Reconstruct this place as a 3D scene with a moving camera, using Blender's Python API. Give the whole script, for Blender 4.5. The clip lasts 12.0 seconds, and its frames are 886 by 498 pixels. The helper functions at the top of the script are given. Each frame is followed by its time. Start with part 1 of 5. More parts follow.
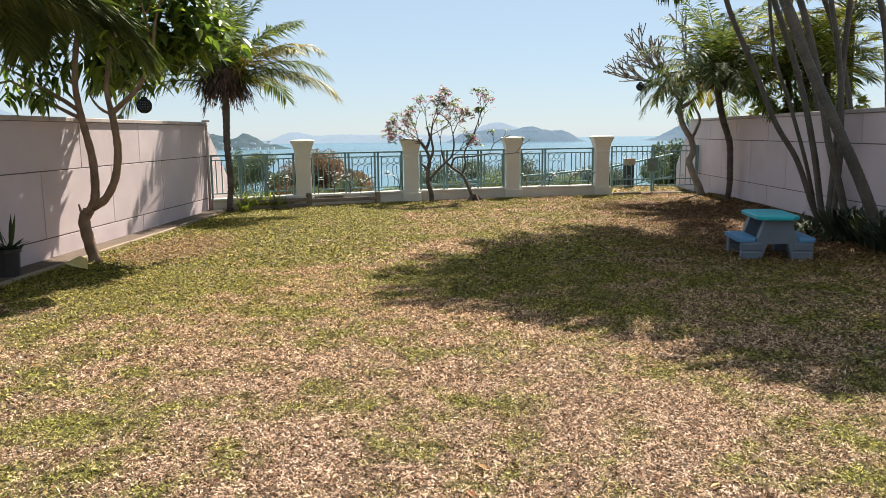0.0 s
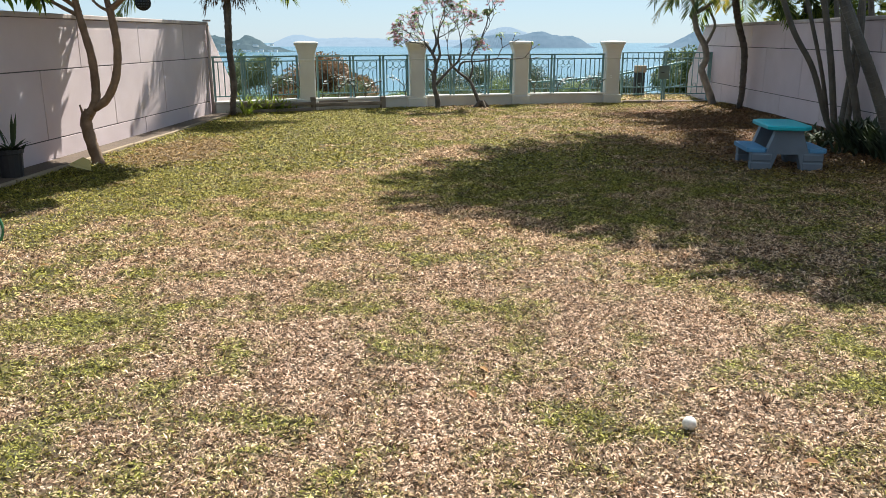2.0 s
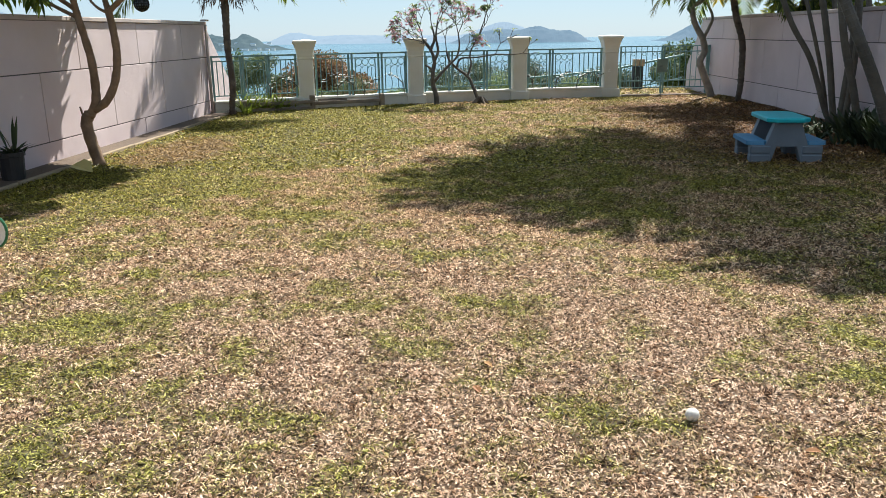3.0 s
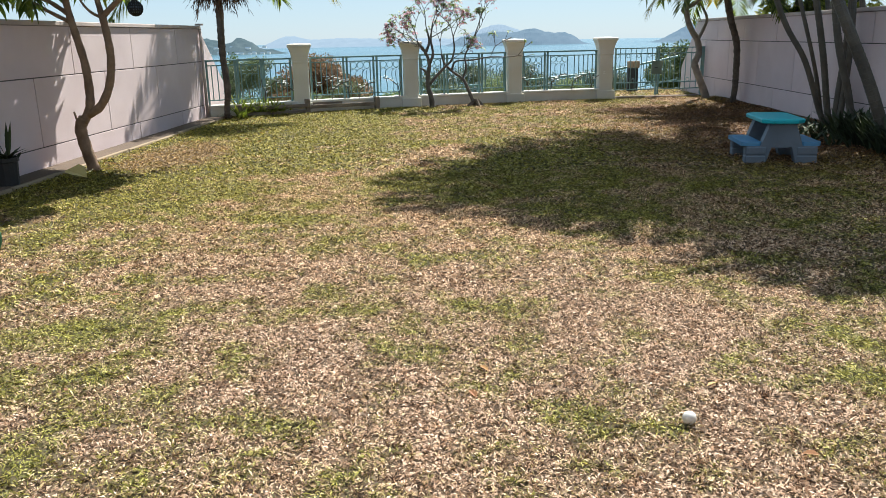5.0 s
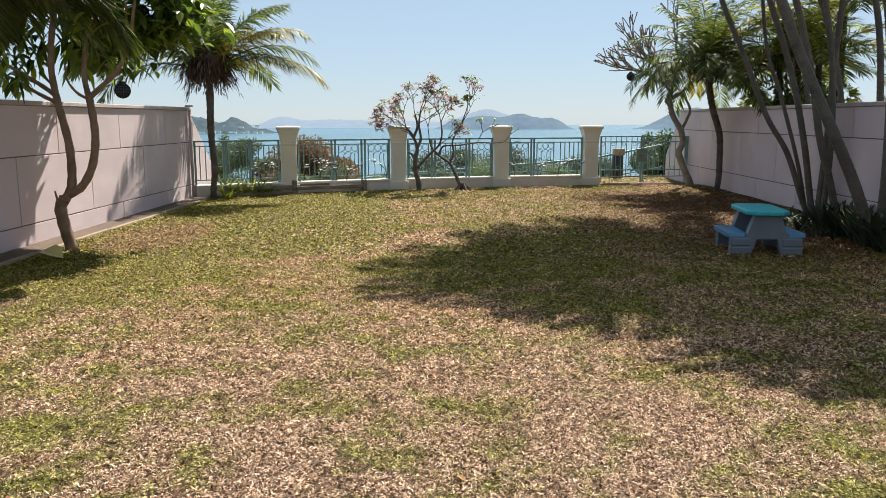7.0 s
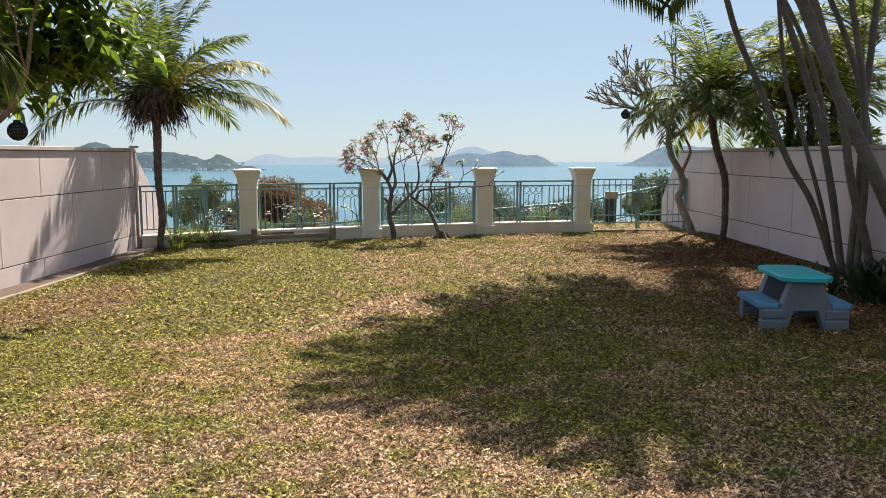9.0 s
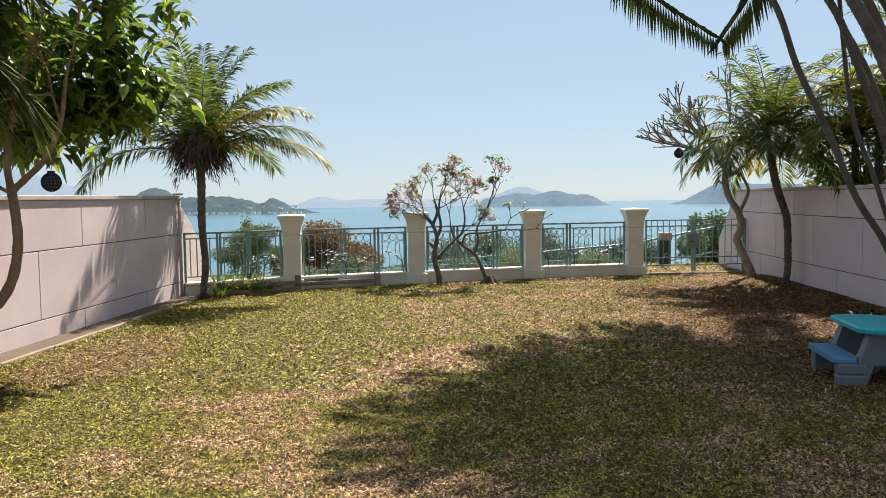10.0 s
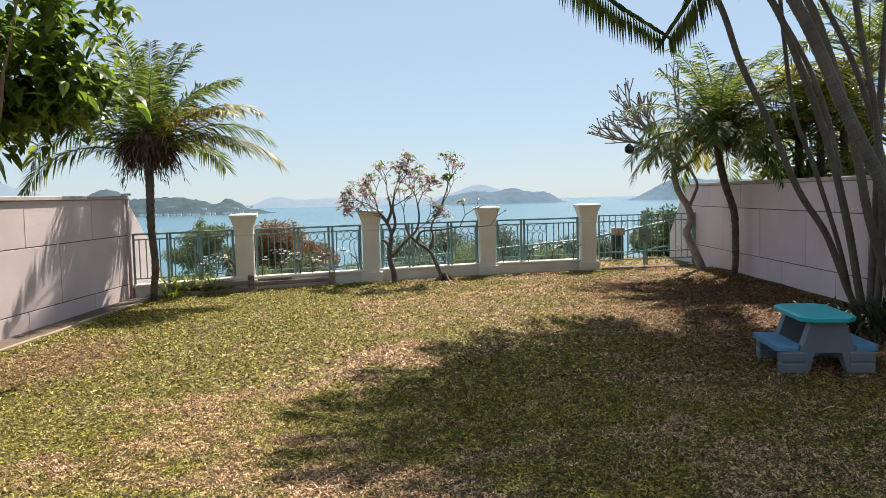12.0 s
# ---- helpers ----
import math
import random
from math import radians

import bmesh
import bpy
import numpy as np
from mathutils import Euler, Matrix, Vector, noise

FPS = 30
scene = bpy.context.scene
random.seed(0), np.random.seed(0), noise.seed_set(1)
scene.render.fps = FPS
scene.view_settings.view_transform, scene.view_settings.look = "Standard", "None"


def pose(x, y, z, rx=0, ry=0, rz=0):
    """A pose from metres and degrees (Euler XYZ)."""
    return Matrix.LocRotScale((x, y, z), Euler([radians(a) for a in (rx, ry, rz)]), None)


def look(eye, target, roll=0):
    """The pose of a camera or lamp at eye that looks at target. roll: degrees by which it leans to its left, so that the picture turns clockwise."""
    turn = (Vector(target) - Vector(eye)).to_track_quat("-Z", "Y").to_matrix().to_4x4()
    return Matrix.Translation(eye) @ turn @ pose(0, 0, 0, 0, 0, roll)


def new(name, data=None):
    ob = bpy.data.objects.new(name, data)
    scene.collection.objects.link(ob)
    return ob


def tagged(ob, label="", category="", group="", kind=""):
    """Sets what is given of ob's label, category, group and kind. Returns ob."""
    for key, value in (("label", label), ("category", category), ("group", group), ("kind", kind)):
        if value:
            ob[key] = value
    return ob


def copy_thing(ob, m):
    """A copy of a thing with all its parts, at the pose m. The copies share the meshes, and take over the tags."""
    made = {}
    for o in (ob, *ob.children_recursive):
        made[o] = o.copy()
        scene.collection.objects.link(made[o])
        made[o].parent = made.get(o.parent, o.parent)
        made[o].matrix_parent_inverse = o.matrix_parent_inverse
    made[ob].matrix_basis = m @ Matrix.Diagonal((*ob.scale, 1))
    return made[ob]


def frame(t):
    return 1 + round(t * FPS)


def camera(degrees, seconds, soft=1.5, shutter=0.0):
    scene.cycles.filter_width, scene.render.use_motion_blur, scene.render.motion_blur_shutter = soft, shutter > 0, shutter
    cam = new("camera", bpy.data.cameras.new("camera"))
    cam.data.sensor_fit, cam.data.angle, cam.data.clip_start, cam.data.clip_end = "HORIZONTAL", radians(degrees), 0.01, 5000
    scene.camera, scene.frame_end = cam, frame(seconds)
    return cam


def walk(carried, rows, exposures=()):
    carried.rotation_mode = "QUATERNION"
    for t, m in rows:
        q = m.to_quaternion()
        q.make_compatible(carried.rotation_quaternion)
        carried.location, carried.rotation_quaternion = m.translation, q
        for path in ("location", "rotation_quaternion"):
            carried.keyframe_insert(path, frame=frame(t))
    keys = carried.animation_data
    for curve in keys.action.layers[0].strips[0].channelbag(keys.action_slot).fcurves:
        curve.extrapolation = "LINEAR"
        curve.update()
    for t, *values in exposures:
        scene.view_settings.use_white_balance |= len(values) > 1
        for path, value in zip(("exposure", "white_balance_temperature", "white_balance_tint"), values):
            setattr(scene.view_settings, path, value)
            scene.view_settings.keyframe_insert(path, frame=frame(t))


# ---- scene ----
cam = camera(59.0, 12.0, soft=0.7)
PATH = [
    (0, (-0.051, 0.887, 1.539), (-0.118, 2.864, 1.245), -0.7),
    (0.5, (-0.067, 0.884, 1.537), (-0.139, 2.858, 1.224), -0.0),
    (1, (-0.059, 0.899, 1.514), (-0.143, 2.847, 1.07), 0.8),
    (1.5, (-0.049, 0.911, 1.515), (-0.128, 2.847, 1.019), 0.7),
    (2, (-0.051, 0.91, 1.516), (-0.13, 2.839, 0.993), 0.0),
    (2.5, (-0.053, 0.903, 1.521), (-0.133, 2.83, 0.993), -0.6),
    (3, (-0.061, 0.881, 1.526), (-0.141, 2.807, 0.994), -0.8),
    (5, (-0.056, 0.895, 1.528), (-0.127, 2.824, 1.002), -1.1),
    (5.5, (-0.063, 0.912, 1.514), (-0.135, 2.84, 0.988), -0.8),
    (6, (-0.063, 0.927, 1.493), (-0.134, 2.855, 0.963), -0.4),
    (6.5, (-0.048, 1.003, 1.554), (-0.119, 2.956, 1.131), -0.2),
    (7, (-0.016, 1.064, 1.577), (-0.054, 3.036, 1.249), -0.0),
    (7.2, (-0.015, 1.113, 1.575), (-0.038, 3.086, 1.248), -0.1),
    (8.8, (0.097, 2.623, 1.657), (0.139, 4.605, 1.393), 0.8),
    (9, (0.119, 2.786, 1.665), (0.117, 4.773, 1.429), 0.0),
    (9.5, (0.147, 3.1, 1.685), (0.066, 5.092, 1.53), -0.4),
    (10, (0.185, 3.219, 1.709), (0.055, 5.211, 1.577), -0.8),
    (10.5, (0.193, 3.259, 1.706), (-0.049, 5.241, 1.582), -1.5),
    (11, (0.224, 3.213, 1.704), (-0.018, 5.195, 1.578), -1.6),
    (11.5, (0.269, 3.22, 1.693), (0.177, 5.214, 1.56), -1.5),
    (12, (0.254, 3.221, 1.686), (0.23, 5.216, 1.548), -1.4),
]
# the picture turns slightly cooler and brighter while the camera looks down at the lawn
EXPOSURES = [(0, 1.15, 6550, 10), (0.6, 1.15, 6500, 10), (1.2, 1.14, 6080, 6), (6.1, 1.14, 6080, 6), (6.9, 1.03, 6400, 10), (9.2, 1.05, 6550, 10), (10.2, 1.09, 6550, 10), (12, 1.10, 6500, 10)]
walk(cam, [(t, look(eye, target, roll)) for t, eye, target, roll in PATH], EXPOSURES)

# ---- world, sun, exposure ----
SUN_TO = Vector((0.255, 0.630, 0.950)).normalized()
world = bpy.data.worlds.new("sky")
scene.world = world
world.use_nodes = True
wn = world.node_tree
sky = wn.nodes.new("ShaderNodeTexSky")
sky.sky_type = "NISHITA"
sky.sun_disc = False
sky.sun_elevation = math.asin(SUN_TO.z)
sky.sun_rotation = math.atan2(SUN_TO.x, SUN_TO.y)
sky.air_density, sky.dust_density, sky.ozone_density, sky.altitude = 1.0, 0.05, 3.0, 40
back = wn.nodes["Background"]
back.inputs["Strength"].default_value = 0.050
tint = wn.nodes.new("ShaderNodeMix")
tint.data_type, tint.blend_type = "RGBA", "MULTIPLY"
tint.inputs[0].default_value = 1.0
tint.inputs[7].default_value = (0.93, 0.97, 1.08, 1.0)
haze = wn.nodes.new("ShaderNodeMix")
haze.data_type = "RGBA"
haze.inputs[0].default_value = 0.66
haze.inputs[7].default_value = (5.45, 6.75, 7.85, 1.0)
wn.links.new(tint.outputs[2], haze.inputs[6])
wn.links.new(sky.outputs["Color"], tint.inputs[6])
wn.links.new(haze.outputs[2], back.inputs["Color"])
sun = new("sun", bpy.data.lights.new("sun", "SUN"))
sun.data.energy, sun.data.angle, sun.data.color = 5.0, radians(0.5), (1.0, 0.93, 0.82)
sun.matrix_world = look(SUN_TO * 60, (0, 0, 0))


# ---- materials ----
def rgb(c):
    return (c[0], c[1], c[2], 1.0)


def base_material(name, rough=0.7, metallic=0.0):
    m = bpy.data.materials.new(name)
    m.use_nodes = True
    b = m.node_tree.nodes["Principled BSDF"]
    b.inputs["Roughness"].default_value = rough
    b.inputs["Metallic"].default_value = metallic
    return m, m.node_tree, b


def coords(nt, kind="Object"):
    return nt.nodes.new("ShaderNodeTexCoord").outputs[kind]


def noise_node(nt, vec, scale, detail=4.0, rough=0.55):
    n = nt.nodes.new("ShaderNodeTexNoise")
    n.inputs["Scale"].default_value, n.inputs["Detail"].default_value, n.inputs["Roughness"].default_value = scale, detail, rough
    nt.links.new(vec, n.inputs["Vector"])
    return n.outputs["Fac"]


def ramp(nt, fac, stops):
    r = nt.nodes.new("ShaderNodeValToRGB")
    el = r.color_ramp.elements
    while len(el) < len(stops):
        el.new(0.5)
    for e, (p, c) in zip(el, stops):
        e.position, e.color = p, rgb(c)
    nt.links.new(fac, r.inputs["Fac"])
    return r.outputs["Color"]


def mix(nt, fac, a, b, mode="MIX"):
    m = nt.nodes.new("ShaderNodeMix")
    m.data_type, m.blend_type = "RGBA", mode
    for s, v in ((m.inputs[0], fac), (m.inputs[6], a), (m.inputs[7], b)):
        if isinstance(v, (int, float)):
            s.default_value = v
        elif isinstance(v, tuple):
            s.default_value = rgb(v)
        else:
            nt.links.new(v, s)
    return m.outputs[2]


def math_node(nt, op, a, b=0.0, clamp=False):
    m = nt.nodes.new("ShaderNodeMath")
    m.operation, m.use_clamp = op, clamp
    for s, v in zip(m.inputs, (a, b)):
        if isinstance(v, (int, float)):
            s.default_value = v
        else:
            nt.links.new(v, s)
    return m.outputs[0]


def bump(nt, b, fac, strength, dist=0.02):
    n = nt.nodes.new("ShaderNodeBump")
    n.inputs["Strength"].default_value, n.inputs["Distance"].default_value = strength, dist
    nt.links.new(fac, n.inputs["Height"])
    nt.links.new(n.outputs["Normal"], b.inputs["Normal"])


def surface(name, dark, light, scale=3.0, rough=0.7, grain=60.0, bumpy=0.2, stain=None, metallic=0.0, kind="Object", dist=0.01):
    """Two scales of colour variation, grain bump, stains and a little difference from piece to piece."""
    m, nt, b = base_material(name, rough, metallic)
    v = coords(nt, kind)
    big, fine = noise_node(nt, v, scale, 5), noise_node(nt, v, grain, 6, 0.65)
    col = ramp(nt, big, [(0.3, dark), (0.7, light)])
    col = mix(nt, math_node(nt, "MULTIPLY", fine, 0.35), col, tuple(c * 0.55 for c in dark))
    if stain:
        spots = ramp(nt, noise_node(nt, v, scale * 0.6, 7, 0.7), [(0.55, (0, 0, 0)), (0.75, (1, 1, 1))])
        col = mix(nt, math_node(nt, "MULTIPLY", spots, 0.5), col, stain)
    info = nt.nodes.new("ShaderNodeObjectInfo")
    tint = ramp(nt, info.outputs["Random"], [(0.0, (0.95, 0.95, 0.95)), (1.0, (1.0, 1.0, 1.0))])
    col = mix(nt, 1.0, col, tint, "MULTIPLY")
    nt.links.new(col, b.inputs["Base Color"])
    rr = math_node(nt, "ADD", math_node(nt, "MULTIPLY", big, 0.25), rough - 0.12, True)
    nt.links.new(rr, b.inputs["Roughness"])
    bump(nt, b, fine, bumpy, dist)
    return m


def foliage(name, stops, rough=0.45, through_light=0.35, scale=1.2, cast=(1.3, 1.35, 0.75)):
    """Leaves: colour from leaf to leaf and from patch to patch, with light passing through the blade."""
    m, nt, b = base_material(name, rough)
    geo = nt.nodes.new("ShaderNodeNewGeometry")
    v = coords(nt)
    patch = noise_node(nt, v, scale, 3)
    f = math_node(nt, "ADD", math_node(nt, "MULTIPLY", geo.outputs["Random Per Island"], 0.65), math_node(nt, "MULTIPLY", patch, 0.35))
    col = ramp(nt, f, stops)
    nt.links.new(col, b.inputs["Base Color"])
    tr = nt.nodes.new("ShaderNodeBsdfTranslucent")
    bright = mix(nt, 1.0, col, cast, "MULTIPLY")
    nt.links.new(bright, tr.inputs["Color"])
    mx = nt.nodes.new("ShaderNodeMixShader")
    mx.inputs["Fac"].default_value = through_light
    out = nt.nodes["Material Output"]
    nt.links.new(b.outputs[0], mx.inputs[1])
    nt.links.new(tr.outputs[0], mx.inputs[2])
    nt.links.new(mx.outputs[0], out.inputs["Surface"])
    return m


def lawn_colour(nt, v, rnd):
    """Dry and green turf in patches: greener along the western wall, red-brown litter under the eastern palms, darkened
    for their shade.
    """
    sep = nt.nodes.new("ShaderNodeSeparateXYZ")
    nt.links.new(v, sep.inputs[0])
    x, y = sep.outputs[0], sep.outputs[1]
    big = noise_node(nt, v, 0.75, 5, 0.62)
    mid = noise_node(nt, v, 3.0, 4, 0.62)
    west = math_node(nt, "MULTIPLY", math_node(nt, "ADD", x, 0.5), -0.22, True)
    north = math_node(nt, "MULTIPLY", math_node(nt, "SUBTRACT", y, 5.0), 0.14, True)
    green = math_node(nt, "ADD", math_node(nt, "MULTIPLY", big, 1.5), math_node(nt, "MULTIPLY", mid, 0.95))
    green = math_node(nt, "ADD", green, math_node(nt, "MULTIPLY", west, math_node(nt, "ADD", math_node(nt, "MULTIPLY", north, 0.52), 0.06)))
    green = math_node(nt, "ADD", green, math_node(nt, "MULTIPLY", north, 0.15))
    other = math_node(nt, "FRACT", math_node(nt, "MULTIPLY", rnd, 13.7))
    green = math_node(nt, "ADD", green, math_node(nt, "MULTIPLY", other, 0.30))
    # greener grass under the overhanging palms, its darker colour also standing in for shade
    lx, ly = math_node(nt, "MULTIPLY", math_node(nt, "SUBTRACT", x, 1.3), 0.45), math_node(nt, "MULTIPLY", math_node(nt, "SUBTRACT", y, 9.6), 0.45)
    shade_green = math_node(nt, "SUBTRACT", 1.25, math_node(nt, "ADD", math_node(nt, "MULTIPLY", lx, lx), math_node(nt, "MULTIPLY", ly, ly)), True)
    gf = math_node(nt, "MULTIPLY", math_node(nt, "SUBTRACT", math_node(nt, "ADD", green, math_node(nt, "MULTIPLY", shade_green, 0.16)), 1.36), 4.2, True)
    dry = ramp(nt, rnd, [(0.0, (0.045, 0.025, 0.013)), (0.26, (0.16, 0.09, 0.048)), (0.48, (0.48, 0.31, 0.195)), (0.72, (0.76, 0.545, 0.395)), (1.0, (0.90, 0.70, 0.54))])
    grn = ramp(nt, rnd, [(0.0, (0.045, 0.047, 0.011)), (0.26, (0.115, 0.115, 0.020)), (0.6, (0.29, 0.275, 0.045)), (1.0, (0.56, 0.51, 0.14))])
    col = mix(nt, gf, dry, grn)
    # tufts differ from one another
    flat = nt.nodes.new("ShaderNodeMapping")
    flat.inputs["Scale"].default_value = (1.0, 1.0, 0.0)
    nt.links.new(v, flat.inputs["Vector"])
    cell = nt.nodes.new("ShaderNodeTexVoronoi")
    cell.inputs["Scale"].default_value = 27.0
    nt.links.new(flat.outputs[0], cell.inputs["Vector"])
    csep = nt.nodes.new("ShaderNodeSeparateXYZ")
    nt.links.new(cell.outputs["Color"], csep.inputs[0])
    col = mix(nt, 1.0, col, ramp(nt, csep.outputs[0], [(0.0, (0.50, 0.41, 0.33)), (0.4, (0.92, 0.91, 0.89)), (1.0, (1.14, 1.13, 1.11))]), "MULTIPLY")
    # straw further down the garden is more golden than the trodden straw by the house
    gold = math_node(nt, "MULTIPLY", math_node(nt, "SUBTRACT", y, 4.5), 0.25, True)
    col = mix(nt, gold, col, mix(nt, 1.0, col, (1.04, 0.98, 0.78), "MULTIPLY"))
    # worn earthy patch beside the western path
    dx, dy = math_node(nt, "ADD", x, 4.05), math_node(nt, "MULTIPLY", math_node(nt, "SUBTRACT", y, 11.5), 0.45)
    gone = math_node(nt, "ADD", math_node(nt, "MULTIPLY", dx, dx), math_node(nt, "MULTIPLY", dy, dy))
    gone = math_node(nt, "SUBTRACT", math_node(nt, "MULTIPLY", mid, 1.9), math_node(nt, "ADD", gone, 0.35))
    gone = math_node(nt, "MULTIPLY", gone, 2.6, True)
    col = mix(nt, gone, col, mix(nt, rnd, (0.09, 0.05, 0.022), (0.50, 0.33, 0.13)))
    # litter tones are set darker to put some palm shade into the colour
    east = math_node(nt, "MULTIPLY", math_node(nt, "SUBTRACT", x, 1.5), 0.5, True)
    far = math_node(nt, "MULTIPLY", math_node(nt, "MULTIPLY", math_node(nt, "SUBTRACT", y, 8.6), 0.4, True), math_node(nt, "MULTIPLY", math_node(nt, "SUBTRACT", 19.4, y), 0.45, True), True)
    red = math_node(nt, "MULTIPLY", math_node(nt, "MULTIPLY", east, far), math_node(nt, "MULTIPLY", math_node(nt, "ADD", mid, 0.1), 1.5), True)
    return mix(nt, math_node(nt, "MULTIPLY", red, 0.85), col, mix(nt, rnd, (0.05, 0.020, 0.012), (0.30, 0.125, 0.062)))


def lawn_blades():
    m, nt, b = base_material("lawn_blades", 0.6)
    geo = nt.nodes.new("ShaderNodeNewGeometry")
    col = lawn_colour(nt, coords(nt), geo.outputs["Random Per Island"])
    nt.links.new(col, b.inputs["Base Color"])
    b.inputs["Specular IOR Level"].default_value = 0.3
    tr = nt.nodes.new("ShaderNodeBsdfTranslucent")
    nt.links.new(col, tr.inputs["Color"])
    mx = nt.nodes.new("ShaderNodeMixShader")
    mx.inputs["Fac"].default_value = 0.18
    nt.links.new(b.outputs[0], mx.inputs[1])
    nt.links.new(tr.outputs[0], mx.inputs[2])
    nt.links.new(mx.outputs[0], nt.nodes["Material Output"].inputs["Surface"])
    return m


def soil():
    m, nt, b = base_material("thatch_and_soil", 0.9)
    v = coords(nt)
    fine = noise_node(nt, v, 55.0, 5, 0.7)
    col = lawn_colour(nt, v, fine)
    # mixed far darker, which stands in for shadow down between the blades
    col = mix(nt, 0.82, col, (0.045, 0.028, 0.016))
    sep = nt.nodes.new("ShaderNodeSeparateXYZ")
    nt.links.new(v, sep.inputs[0])
    out_far = math_node(nt, "MULTIPLY", math_node(nt, "SUBTRACT", sep.outputs[1], 20.6), 0.8, True)
    col = mix(nt, out_far, col, ramp(nt, noise_node(nt, v, 0.8, 5), [(0.3, (0.03, 0.05, 0.015)), (0.7, (0.09, 0.11, 0.03))]))
    nt.links.new(col, b.inputs["Base Color"])
    bump(nt, b, fine, 0.7, 0.02)
    return m


def sea():
    m, nt, b = base_material("sea_water", 0.22)
    v = coords(nt)
    mp = nt.nodes.new("ShaderNodeMapping")
    mp.inputs["Scale"].default_value = (0.35, 1.0, 1.0)
    nt.links.new(v, mp.inputs["Vector"])
    band = noise_node(nt, mp.outputs[0], 0.006, 5, 0.6)
    nt.links.new(ramp(nt, band, [(0.3, (0.044, 0.118, 0.160)), (0.7, (0.066, 0.158, 0.200))]), b.inputs["Base Color"])
    bump(nt, b, noise_node(nt, v, 0.9, 6, 0.65), 0.6, 0.5)
    b.inputs["Specular IOR Level"].default_value = 0.35
    return m


def distant(name, near, far, haze_glow, amount):
    """Wooded hills; kilometres of bright sea air are put in as colour and glow."""
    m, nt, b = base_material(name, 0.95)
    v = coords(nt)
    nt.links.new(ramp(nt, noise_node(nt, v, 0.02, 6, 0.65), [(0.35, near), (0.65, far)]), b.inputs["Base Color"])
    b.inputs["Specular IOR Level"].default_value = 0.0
    b.inputs["Emission Color"].default_value = rgb(haze_glow)
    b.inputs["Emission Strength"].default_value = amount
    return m


